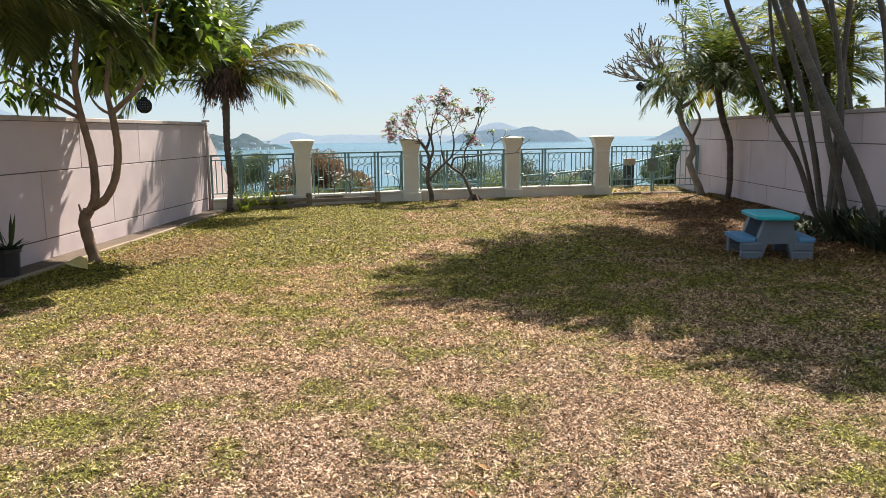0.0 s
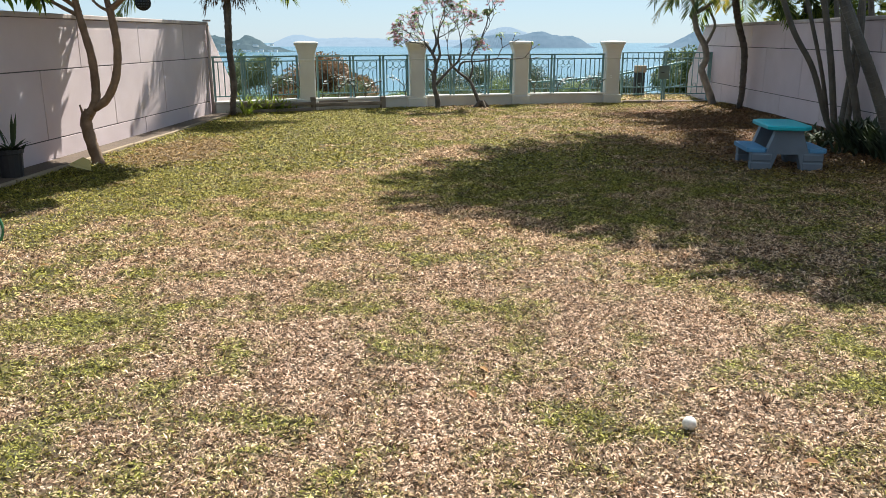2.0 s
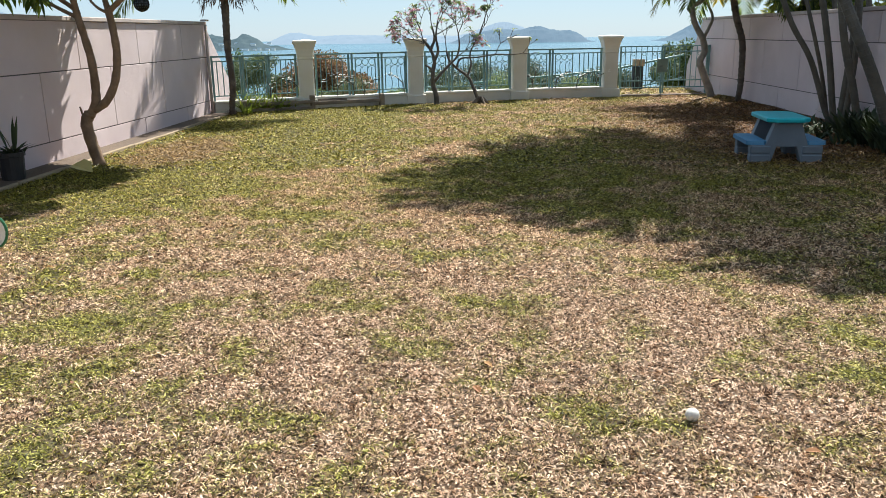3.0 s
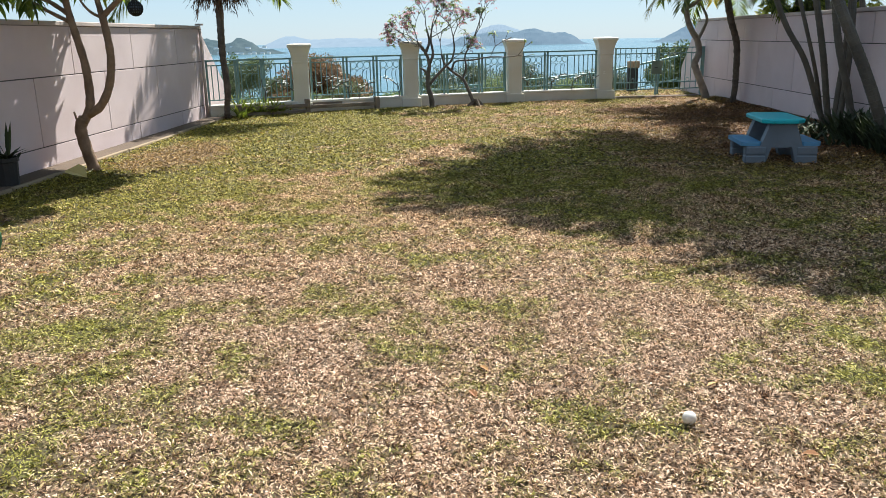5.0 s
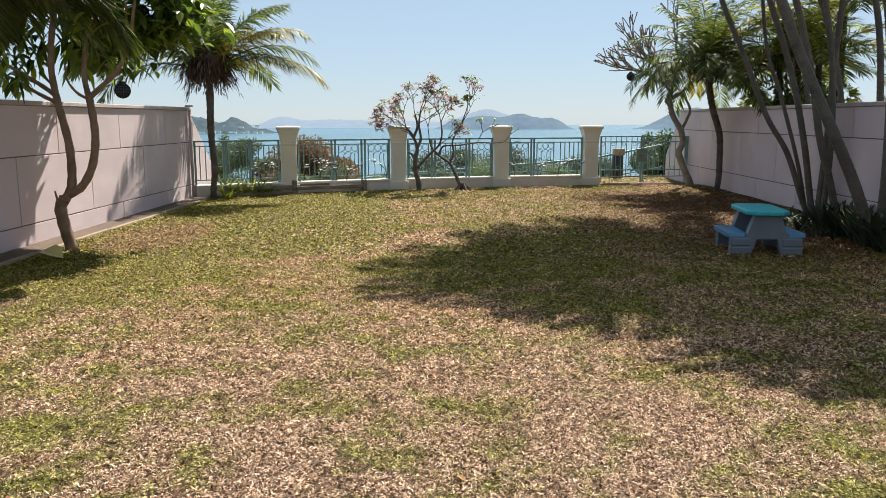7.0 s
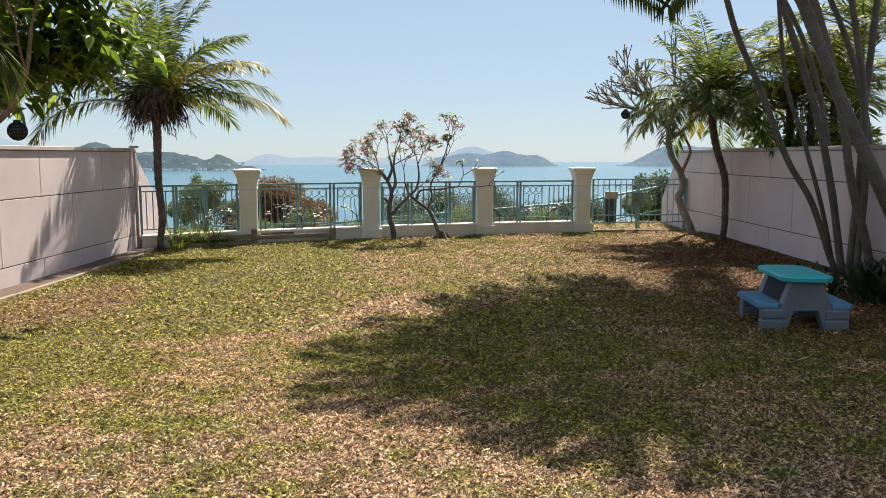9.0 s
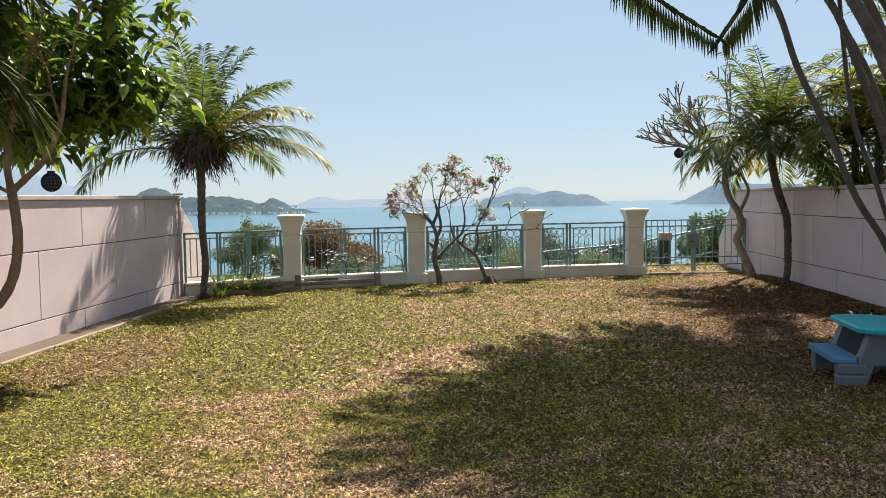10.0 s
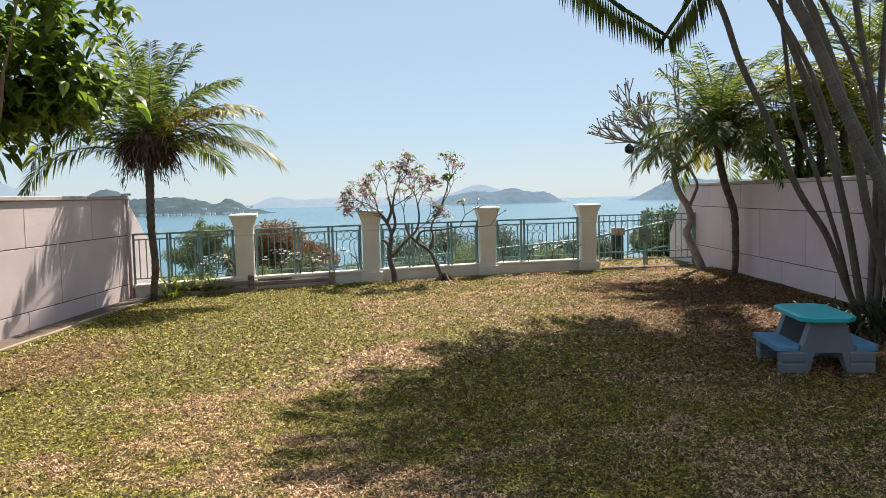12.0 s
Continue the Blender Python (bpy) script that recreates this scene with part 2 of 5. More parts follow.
MAT = {
    "blades": lawn_blades(), "soil": soil(), "sea": sea(),
    "wall": surface("pink_rendered_panel", (0.66, 0.535, 0.54), (0.77, 0.645, 0.65), 1.1, 0.85, 140.0, 0.35, (0.54, 0.44, 0.42), dist=0.02),
    "joint": surface("dark_joint", (0.10, 0.085, 0.08), (0.15, 0.13, 0.12), 4.0, 0.9),
    "coping": surface("weathered_coping", (0.46, 0.38, 0.36), (0.62, 0.53, 0.49), 2.5, 0.85, 90.0, 0.3, (0.12, 0.10, 0.09)),
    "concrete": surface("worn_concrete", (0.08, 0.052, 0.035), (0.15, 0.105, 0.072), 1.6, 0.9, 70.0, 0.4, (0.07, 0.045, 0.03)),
    "kerb": surface("sandy_kerb", (0.27, 0.20, 0.13), (0.40, 0.31, 0.20), 2.6, 0.9, 70.0, 0.5, (0.25, 0.20, 0.13)),
    # kept dark so the added southern wall bounces little sunlight
    "skyblock": surface("dark_sky_blocking_render", (0.20, 0.18, 0.16), (0.27, 0.245, 0.22), 1.2, 0.85),
    "pier": surface("cream_masonry_paint", (0.70, 0.665, 0.59), (0.80, 0.77, 0.70), 2.0, 0.75, 110.0, 0.15, (0.54, 0.50, 0.43)),
    "rail": surface("teal_grey_metal_paint", (0.155, 0.285, 0.285), (0.225, 0.365, 0.365), 6.0, 0.45, 120.0, 0.1, (0.22, 0.20, 0.16)),
    "timber": surface("weathered_timber", (0.17, 0.13, 0.10), (0.33, 0.27, 0.21), 4.0, 0.85, 45.0, 0.6, (0.06, 0.05, 0.04)),
    "bark": surface("brown_bark", (0.17, 0.105, 0.065), (0.37, 0.25, 0.165), 7.0, 0.9, 50.0, 0.8, (0.10, 0.08, 0.06)),
    "palmbark": surface("rough_palm_bark", (0.07, 0.055, 0.045), (0.20, 0.16, 0.13), 9.0, 0.95, 40.0, 1.0),
    "ringbark": surface("ringed_grey_palm_stem", (0.07, 0.060, 0.048), (0.155, 0.135, 0.105), 5.0, 0.75, 60.0, 0.5, (0.06, 0.055, 0.04)),
    "darkbark": surface("dark_knotted_bark", (0.06, 0.052, 0.046), (0.17, 0.15, 0.135), 8.0, 0.9, 50.0, 0.8),
    "greybark": surface("grey_frangipani_bark", (0.19, 0.17, 0.15), (0.36, 0.325, 0.285), 6.0, 0.85, 50.0, 0.6),
    "palm": foliage("palm_leaflets", [(0.15, (0.032, 0.052, 0.016)), (0.5, (0.088, 0.122, 0.038)), (0.85, (0.23, 0.245, 0.07))], 0.55, 0.44),
    "palm_old": foliage("yellowing_palm_leaflets", [(0.15, (0.13, 0.14, 0.03)), (0.5, (0.30, 0.25, 0.055)), (0.85, (0.46, 0.33, 0.08))], 0.5, 0.35),
    "dead": foliage("dead_brown_fronds", [(0.15, (0.035, 0.020, 0.014)), (0.5, (0.095, 0.052, 0.036)), (0.85, (0.20, 0.115, 0.075))], 0.8, 0.15),
    "areca": foliage("areca_leaflets", [(0.15, (0.028, 0.05, 0.013)), (0.5, (0.068, 0.098, 0.022)), (0.85, (0.15, 0.165, 0.04))], 0.7, 0.25),
    "mango": foliage("glossy_broad_leaves", [(0.15, (0.030, 0.058, 0.012)), (0.5, (0.10, 0.15, 0.03)), (0.85, (0.26, 0.31, 0.06))], 0.30, 0.55),
    "hedge": foliage("hedge_leaves", [(0.15, (0.055, 0.085, 0.02)), (0.5, (0.20, 0.23, 0.05)), (0.85, (0.42, 0.42, 0.11))], 0.38, 0.6),
    "bush": foliage("slope_bush_leaves", [(0.15, (0.035, 0.06, 0.02)), (0.5, (0.08, 0.12, 0.035)), (0.85, (0.15, 0.19, 0.06))], 0.5, 0.3),
    "darkbush": foliage("dark_slope_leaves", [(0.15, (0.022, 0.036, 0.016)), (0.5, (0.052, 0.076, 0.030)), (0.85, (0.11, 0.135, 0.058))], 0.5, 0.25),
    "greybush": foliage("grey_green_tree_leaves", [(0.15, (0.055, 0.08, 0.04)), (0.5, (0.11, 0.14, 0.075)), (0.85, (0.19, 0.22, 0.12))], 0.6, 0.3),
    "russet": foliage("russet_bush_leaves", [(0.15, (0.085, 0.045, 0.026)), (0.5, (0.20, 0.105, 0.052)), (0.85, (0.36, 0.21, 0.10))], 0.6, 0.25),
    "strap": foliage("yellow_green_strap_leaves", [(0.15, (0.14, 0.20, 0.03)), (0.5, (0.28, 0.32, 0.06)), (0.85, (0.42, 0.42, 0.10))], 0.4, 0.35),
    "darkleaf": foliage("dark_potted_leaves", [(0.15, (0.02, 0.03, 0.015)), (0.5, (0.035, 0.05, 0.022)), (0.85, (0.065, 0.085, 0.035))], 0.7, 0.12),
    "smallleaf": foliage("dusty_small_leaves", [(0.15, (0.09, 0.13, 0.05)), (0.5, (0.17, 0.23, 0.10)), (0.85, (0.30, 0.35, 0.18))], 0.5, 0.35),
    "pink": foliage("faded_pink_flowers", [(0.15, (0.44, 0.17, 0.23)), (0.5, (0.60, 0.34, 0.40)), (0.85, (0.76, 0.60, 0.64))], 0.6, 0.4, cast=(1.1, 1.0, 1.0)),
    "white": surface("white_petals", (0.78, 0.77, 0.74), (0.85, 0.84, 0.80), 8.0, 0.6),
    "fallen": foliage("fallen_yellow_leaf", [(0.15, (0.55, 0.42, 0.14)), (0.5, (0.66, 0.55, 0.24)), (0.85, (0.74, 0.66, 0.34))], 0.6, 0.3),
    "litter": foliage("dry_leaf_litter", [(0.15, (0.16, 0.07, 0.035)), (0.5, (0.36, 0.17, 0.07)), (0.85, (0.58, 0.40, 0.16))], 0.7, 0.2),
    "turquoise": surface("turquoise_moulded_plastic", (0.02, 0.42, 0.49), (0.035, 0.50, 0.56), 3.0, 0.42, 160.0, 0.08, (0.03, 0.28, 0.31)),
    "seatblue": surface("blue_moulded_plastic", (0.07, 0.23, 0.42), (0.11, 0.30, 0.49), 3.0, 0.5, 160.0, 0.08, (0.10, 0.18, 0.26)),
    "greyplastic": surface("grey_blue_moulded_plastic", (0.12, 0.155, 0.195), (0.17, 0.21, 0.255), 3.0, 0.6, 160.0, 0.1, (0.12, 0.15, 0.18)),
    "ball": surface("scuffed_white_plastic", (0.62, 0.60, 0.56), (0.80, 0.79, 0.76), 40.0, 0.5, 300.0, 0.1, (0.30, 0.24, 0.17)),
    "pot": surface("dark_plastic_pot", (0.018, 0.018, 0.02), (0.035, 0.035, 0.038), 6.0, 0.5),
    "wire": surface("dark_wire", (0.02, 0.022, 0.026), (0.045, 0.047, 0.052), 10.0, 0.5, metallic=0.6),
    "green_rim": surface("green_plastic_rim", (0.03, 0.16, 0.07), (0.05, 0.22, 0.10), 5.0, 0.5),
    "plate": surface("grey_green_lock_plate", (0.16, 0.22, 0.19), (0.22, 0.29, 0.25), 5.0, 0.5, metallic=0.2),
    "darkpost": surface("dark_painted_post", (0.02, 0.024, 0.03), (0.04, 0.045, 0.05), 5.0, 0.6),
    "tan": surface("tan_box", (0.36, 0.27, 0.19), (0.46, 0.36, 0.26), 5.0, 0.7),
    # bluish colours and emission stand in for the haze before far things
    "headland": distant("headland_painted_haze", (0.012, 0.020, 0.020), (0.045, 0.055, 0.052), (0.062, 0.088, 0.105), 0.9),
    "island": distant("island_painted_haze", (0.03, 0.045, 0.055), (0.055, 0.068, 0.078), (0.095, 0.135, 0.178), 0.9),
    "far_island": distant("far_island_painted_haze", (0.04, 0.05, 0.06), (0.06, 0.07, 0.08), (0.185, 0.235, 0.288), 0.95),
    "house": distant("far_house_painted_haze", (0.60, 0.60, 0.58), (0.75, 0.74, 0.70), (0.1, 0.12, 0.13), 0.25),
    "boat": surface("white_boat_paint", (0.75, 0.76, 0.77), (0.82, 0.83, 0.84), 1.0, 0.4),
}


# ---- mesh helpers ----
class Geo:
    """Vertices and faces gathered for one mesh."""

    def __init__(self):
        self.v, self.f, self.smooth = [], [], False

    def add(self, verts, faces):
        n = len(self.v)
        self.v.extend([tuple(p) for p in verts])
        self.f.extend([tuple(i + n for i in f) for f in faces])

    def box(self, x0, x1, y0, y1, z0, z1, b=0.0):
        """A box with its vertical and top edges chamfered by b."""
        if b <= 0:
            ring = [(x0, y0), (x1, y0), (x1, y1), (x0, y1)]
            levels = [(ring, z0), (ring, z1)]
        else:
            def r(i):
                return [(x0 + b, y0 + i), (x1 - b, y0 + i), (x1 - i, y0 + b), (x1 - i, y1 - b), (x1 - b, y1 - i), (x0 + b, y1 - i), (x0 + i, y1 - b), (x0 + i, y0 + b)]
            inner = r(b * 0.7)
            levels = [(inner, z0), (r(0), z0 + b), (r(0), z1 - b), (inner, z1)]
        self.loft([[(x, y, z) for x, y in ring] for ring, z in levels])

    def loft(self, rings, caps=True):
        n, k = len(self.v), len(rings[0])
        for r in rings:
            self.v.extend([tuple(p) for p in r])
        for i in range(len(rings) - 1):
            for j in range(k):
                a, b = n + i * k + j, n + i * k + (j + 1) % k
                self.f.append((a, b, b + k, a + k))
        if caps:
            self.f.append(tuple(n + j for j in reversed(range(k))))
            self.f.append(tuple(n + (len(rings) - 1) * k + j for j in range(k)))

    def tube(self, pts, radii, seg=8, caps=True):
        pts = [Vector(p) for p in pts]
        if isinstance(radii, (int, float)):
            radii = [radii] * len(pts)
        up, rings = None, []
        for i, p in enumerate(pts):
            d = (pts[min(i + 1, len(pts) - 1)] - pts[max(i - 1, 0)]).normalized()
            if up is None:
                up = d.orthogonal().normalized()
            up = (up - d * up.dot(d)).normalized()
            side = d.cross(up)
            rings.append([p + (up * math.cos(a) + side * math.sin(a)) * radii[i] for a in (2 * math.pi * k / seg for k in range(seg))])
        self.loft(rings, caps)

    def ring(self, c, axis, radius, thick, seg=14, sides=5):
        """A small torus round axis."""
        axis = Vector(axis).normalized()
        u = axis.orthogonal().normalized()
        w = axis.cross(u)
        n = len(self.v)
        for i in range(seg):
            a = 2 * math.pi * i / seg
            d = u * math.cos(a) + w * math.sin(a)
            for j in range(sides):
                q = 2 * math.pi * j / sides
                self.v.append(tuple(Vector(c) + d * (radius + thick * math.cos(q)) + axis * thick * math.sin(q)))
        for i in range(seg):
            for j in range(sides):
                a, b = i * sides + j, i * sides + (j + 1) % sides
                c2, d2 = ((i + 1) % seg) * sides + (j + 1) % sides, ((i + 1) % seg) * sides + j
                self.f.append((n + a, n + d2, n + c2, n + b))

    def ball(self, c, rx, ry=None, rz=None, seg=14, rows=9):
        ry, rz = ry or rx, rz or rx
        n = len(self.v)
        for i in range(rows + 1):
            t = math.pi * i / rows
            for j in range(seg):
                a = 2 * math.pi * j / seg
                self.v.append((c[0] + rx * math.sin(t) * math.cos(a), c[1] + ry * math.sin(t) * math.sin(a), c[2] + rz * math.cos(t)))
        for i in range(rows):
            for j in range(seg):
                a, b = n + i * seg + j, n + i * seg + (j + 1) % seg
                self.f.append((a, a + seg, b + seg, b))

    def leaflet(self, p, d, length, width, side, sag):
        """A narrow blade bent downwards at its middle."""
        m = p + d * length * 0.45
        m.z -= sag * length * 0.12
        t = p + d * length
        t.z -= sag * length * 0.5
        n = len(self.v)
        self.v.extend([tuple(p), tuple(m + side * width / 2), tuple(m - side * width / 2), tuple(t)])
        self.f.extend([(n, n + 2, n + 1), (n + 1, n + 2, n + 3)])

    def leaf(self, p, d, length, width, nrm, sag=0.25, fold=0.25):
        """A pointed leaf, folded along its midrib and curving down."""
        d = d.normalized()
        side = d.cross(nrm)
        if side.length < 1e-4:
            side = d.orthogonal()
        side.normalize()
        up = side.cross(d).normalized()
        pts = []
        for t, w in ((0.0, 0.0), (0.3, 0.85), (0.62, 0.8), (1.0, 0.0)):
            c = p + d * length * t - Vector((0, 0, sag * length * t * t))
            if w == 0:
                pts.append(c)
            else:
                pts += [c + side * width / 2 * w + up * fold * width * w * 0.5, c, c - side * width / 2 * w + up * fold * width * w * 0.5]
        n = len(self.v)
        self.v.extend([tuple(q) for q in pts])
        for f in ((0, 2, 1), (0, 3, 2), (1, 2, 5, 4), (2, 3, 6, 5), (4, 5, 7), (5, 6, 7)):
            self.f.append(tuple(n + i for i in f))


def mesh_of(name, g, material, smooth=False):
    me = bpy.data.meshes.new(name)
    me.from_pydata(g.v, [], g.f)
    if smooth:
        me.polygons.foreach_set("use_smooth", [True] * len(me.polygons))
    me.materials.append(material)
    me.update()
    return me


def part(name, g, material, parent, label="", smooth=False, kind=""):
    """One mesh object under a thing or a part; g is gathered geometry or a mesh that alike pieces share."""
    me = g if isinstance(g, bpy.types.Mesh) else mesh_of(name, g, MAT[material], smooth)
    ob = new(name, me)
    ob.parent = parent
    return tagged(ob, label, kind=kind)


def thing(name, at, label, category, group="", turn=0.0, kind=""):
    ob = new(name)
    ob.empty_display_size = 0.2
    ob.matrix_basis = pose(*at, 0, 0, turn)
    return tagged(ob, label, category, group, kind)


def solid(name, g, material, label, category, at=(0, 0, 0), turn=0.0, group="", kind="", smooth=False):
    """A thing of one mesh."""
    ob = new(name, mesh_of(name, g, MAT[material], smooth))
    ob.matrix_basis = pose(*at, 0, 0, turn)
    return tagged(ob, label, category, group, kind)


def smoothed(pts, n=4):
    """More points along a bent line (Catmull-Rom)."""
    p = [Vector(q) for q in pts]
    p = [p[0] * 2 - p[1]] + p + [p[-1] * 2 - p[-2]]
    out = []
    for i in range(1, len(p) - 2):
        for k in range(n):
            t = k / n
            out.append(0.5 * (2 * p[i] + (p[i + 1] - p[i - 1]) * t + (2 * p[i - 1] - 5 * p[i] + 4 * p[i + 1] - p[i + 2]) * t * t + (3 * p[i] - p[i - 1] - 3 * p[i + 1] + p[i + 2]) * t ** 3))
    return out + [p[-2]]


def spread(a, b, n):
    return [a + (b - a) * i / (n - 1) for i in range(n)]


# ---- ground, water, distance ----
WEST, EAST = -5.35, 5.60
SEA_Z = -35.0


def ground_height(x, y):
    h = 0.010 * noise.noise((x * 0.9, y * 0.9, 0.0)) if -8 < x < 8 and 0 < y < 20 else 0.0
    edge = 22.6 if x > 3.3 else 20.55
    if y < edge:
        near = min(max((x - 4.3) / 1.2, 0.0), 1.0) * min(max((y - 10.5) / 2.5, 0.0), 1.0) * min(max((20.2 - y) / 1.5, 0.0), 1.0)
        return h + 0.10 * near
    if y < 24.0:
        return -1.05 * (y - edge) / (24.0 - edge)
    if y < 160.0:
        return -1.05 - 38.0 * (y - 24.0) / 136.0
    return -39.05


def build_ground():
    xs = [-4800, -900, -200, -60, -25, -12, -8, -6.5] + spread(-5.5, 5.75, 46) + [6.5, 8, 12, 25, 60, 200, 900, 4800]
    ys = [-4800, -600, -80, -20, -8] + spread(-4.0, 20.5, 99) + [20.9, 21.5, 22.1, 22.6, 23.3, 24, 27, 32, 45, 70, 110, 160, 600, 2000, 4850]
    g = Geo()
    g.v = [(x, y, ground_height(x, y)) for y in ys for x in xs]
    w = len(xs)
    g.f = [(j * w + i, j * w + i + 1, (j + 1) * w + i + 1, (j + 1) * w + i) for j in range(len(ys) - 1) for i in range(w - 1)]
    solid("ground", g, "soil", "garden soil under dry turf, falling away to the sea", "ground", kind="structure", smooth=True)
    s = Geo()
    s.v = [(x, y, SEA_Z) for y in (130, 900, 2400, 4900) for x in (-4900, -1200, 0, 1200, 4900)]
    s.f = [(j * 5 + i, j * 5 + i + 1, j * 5 + i + 6, j * 5 + i + 5) for j in range(3) for i in range(4)]
    solid("water", s, "sea", "calm turquoise sea reaching the hazy horizon", "sea", kind="structure")


def hill(name, x0, x1, y, depth, humps, material, label, rough=1.0, seed=0.0):
    """A wooded hill rising from the water; humps are (place along it, width, height)."""
    n, rows = 90, 14
    g = Geo()
    for j in range(rows + 1):
        v = -1 + 2 * j / rows
        for i in range(n + 1):
            u = i / n
            edge = min(1.0, 9 * u, 9 * (1 - u))
            h = sum(a * math.exp(-((u - c) / w) ** 2) for c, w, a in humps) * max(edge, 0) ** 0.7
            h *= (1 - abs(v) ** 1.6)
            x = x0 + (x1 - x0) * u
            yy = y + depth * v
            h += rough * (noise.fractal((x * 0.055 + seed, yy * 0.055, seed), 1.0, 2.0, 4)) * min(1, h / 6 if h > 0 else 0)
            g.v.append((x, yy, SEA_Z - 1.0 + max(h, 0)))
    w = n + 1
    g.f = [(j * w + i, j * w + i + 1, (j + 1) * w + i + 1, (j + 1) * w + i) for j in range(rows) for i in range(n)]
    return solid(name, g, material, label, "hill", kind="structure")


def build_distance():
    # all haze over these hills is painted into their materials
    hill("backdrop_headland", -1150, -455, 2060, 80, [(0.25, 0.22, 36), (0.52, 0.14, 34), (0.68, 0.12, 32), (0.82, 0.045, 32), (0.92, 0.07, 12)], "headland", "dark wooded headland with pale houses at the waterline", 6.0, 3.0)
    hill("backdrop_island_west", -920, 110, 3300, 160, [(0.17, 0.08, 38), (0.34, 0.15, 27), (0.55, 0.18, 24), (0.78, 0.16, 22)], "far_island", "pale low island with haze put into its colour", 3.0, 5.0)
    hill("backdrop_island_middle", -90, 440, 2900, 120, [(0.33, 0.15, 45), (0.60, 0.15, 54), (0.82, 0.10, 34), (0.12, 0.12, 24)], "island", "wooded island with blue-grey haze put into its colour", 3.0, 7.0)
    hill("backdrop_island_east", 620, 1500, 2900, 130, [(0.22, 0.12, 52), (0.42, 0.2, 60), (0.7, 0.2, 50)], "island", "island ridge with blue-grey haze put into its colour", 3.0, 9.0)
    hill("backdrop_far_peak", -220, 640, 4300, 150, [(0.43, 0.14, 44), (0.45, 0.34, 46)], "far_island", "far mountain made faint by haze put into its colour", 4.0, 11.0)
    hill("backdrop_west_range", -2300, -1100, 2600, 200, [(0.45, 0.35, 165)], "far_island", "mountain range above the wall, made faint by haze in its colour", 5.0, 13.0)
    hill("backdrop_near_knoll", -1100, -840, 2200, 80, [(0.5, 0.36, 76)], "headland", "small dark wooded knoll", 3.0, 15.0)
    rnd = random.Random(4)
    for i in range(30):
        w, d, h = rnd.uniform(6, 13), rnd.uniform(6, 9), rnd.uniform(3, 6)
        x = -800 + i * 10.5 + rnd.uniform(-6, 6)
        y, z = (1984, SEA_Z - 0.5) if i % 4 else (2010, SEA_Z + rnd.uniform(12, 18))
        house = thing("far_house", (x, y, z), "small pale house among trees on the far headland", "house", "houses on the headland")
        g = Geo()
        g.box(-w / 2, w / 2, -d / 2, d / 2, 0, h)
        part("wall", g, "house", house)
        r = Geo()
        r.loft([[(-w / 2, -d / 2, h), (w / 2, -d / 2, h), (w / 2, d / 2, h), (-w / 2, d / 2, h)], [(-w / 2, -0.3, h + 2), (w / 2, -0.3, h + 2), (w / 2, 0.3, h + 2), (-w / 2, 0.3, h + 2)]])
        # the roof takes the island's haze-tinted, glowing colour
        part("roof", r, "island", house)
    for x, y, s in ((-735, 1900, 2.0), (-560, 1930, 1.1)):
        boat = thing("motor_boat", (x, y, SEA_Z + 0.1), "white motor boat lying off the headland", "boat", "boats")
        g = Geo()
        g.loft([[(-6 * s, -1.5 * s, 0), (5 * s, -1.5 * s, 0), (8 * s, 0, 0.2), (5 * s, 1.5 * s, 0), (-6 * s, 1.5 * s, 0)], [(-6.3 * s, -2 * s, 2 * s), (5.5 * s, -2 * s, 2 * s), (9.5 * s, 0, 2.6 * s), (5.5 * s, 2 * s, 2 * s), (-6.3 * s, 2 * s, 2 * s)]])
        part("hull", g, "boat", boat)
        g = Geo()
        g.box(-3.5 * s, 2.5 * s, -1.4 * s, 1.4 * s, 2 * s, 4.4 * s, 0.2)
        part("cabin", g, "boat", boat)


# ---- walls ----
def panel_wall(name, face, side, y0, y1, courses, firsts, pitch, coping_z, label):
    """A rendered wall: a core, large panels in courses with recessed joints, and a coping. side is +1 where the garden lies to its east."""
    core = Geo()
    inner = face - side * 0.010
    core.box(min(inner, inner - side * 0.22), max(inner, inner - side * 0.22), y0, y1, -0.4, coping_z - 0.06)
    wall = solid(name, core, "joint", label, "wall", kind="structure")
    gap = 0.007
    for (z0, z1), first in zip(courses, firsts):
        ys = [y0] + [y for y in (first + pitch * k for k in range(-12, 12)) if y0 + 0.2 < y < y1 - 0.2] + [y1]
        for a, b in zip(ys, ys[1:]):
            g = Geo()
            x0, x1 = sorted((inner - side * 0.002, face))
            g.box(x0, x1, a + gap, b - gap, z0 + gap, z1 - gap, 0.003)
            part("panel", g, "wall", wall)
    c = Geo()
    out = face + side * 0.03
    x0, x1 = sorted((out, inner - side * 0.25))
    c.box(x0, x1, y0, y1 + 0.03, coping_z - 0.058, coping_z, 0.008)
    part("coping", c, "coping", wall, "stained rendered coping")
    return wall


def sloped_end(name, face, side, y0, y1, z_top, z_end, label):
    """The wall's stretch past the fence, with its top falling outwards."""
    a, b = sorted((face - side * 0.004, face - side * 0.23))
    g = Geo()
    lo = -1.6
    g.loft([[(a, y0, lo), (a, y1, lo), (a, y1, z_end), (a, y0, z_top)], [(b, y0, lo), (b, y1, lo), (b, y1, z_end), (b, y0, z_top)]])
    return solid(name, g, "wall", label, "wall", kind="structure")


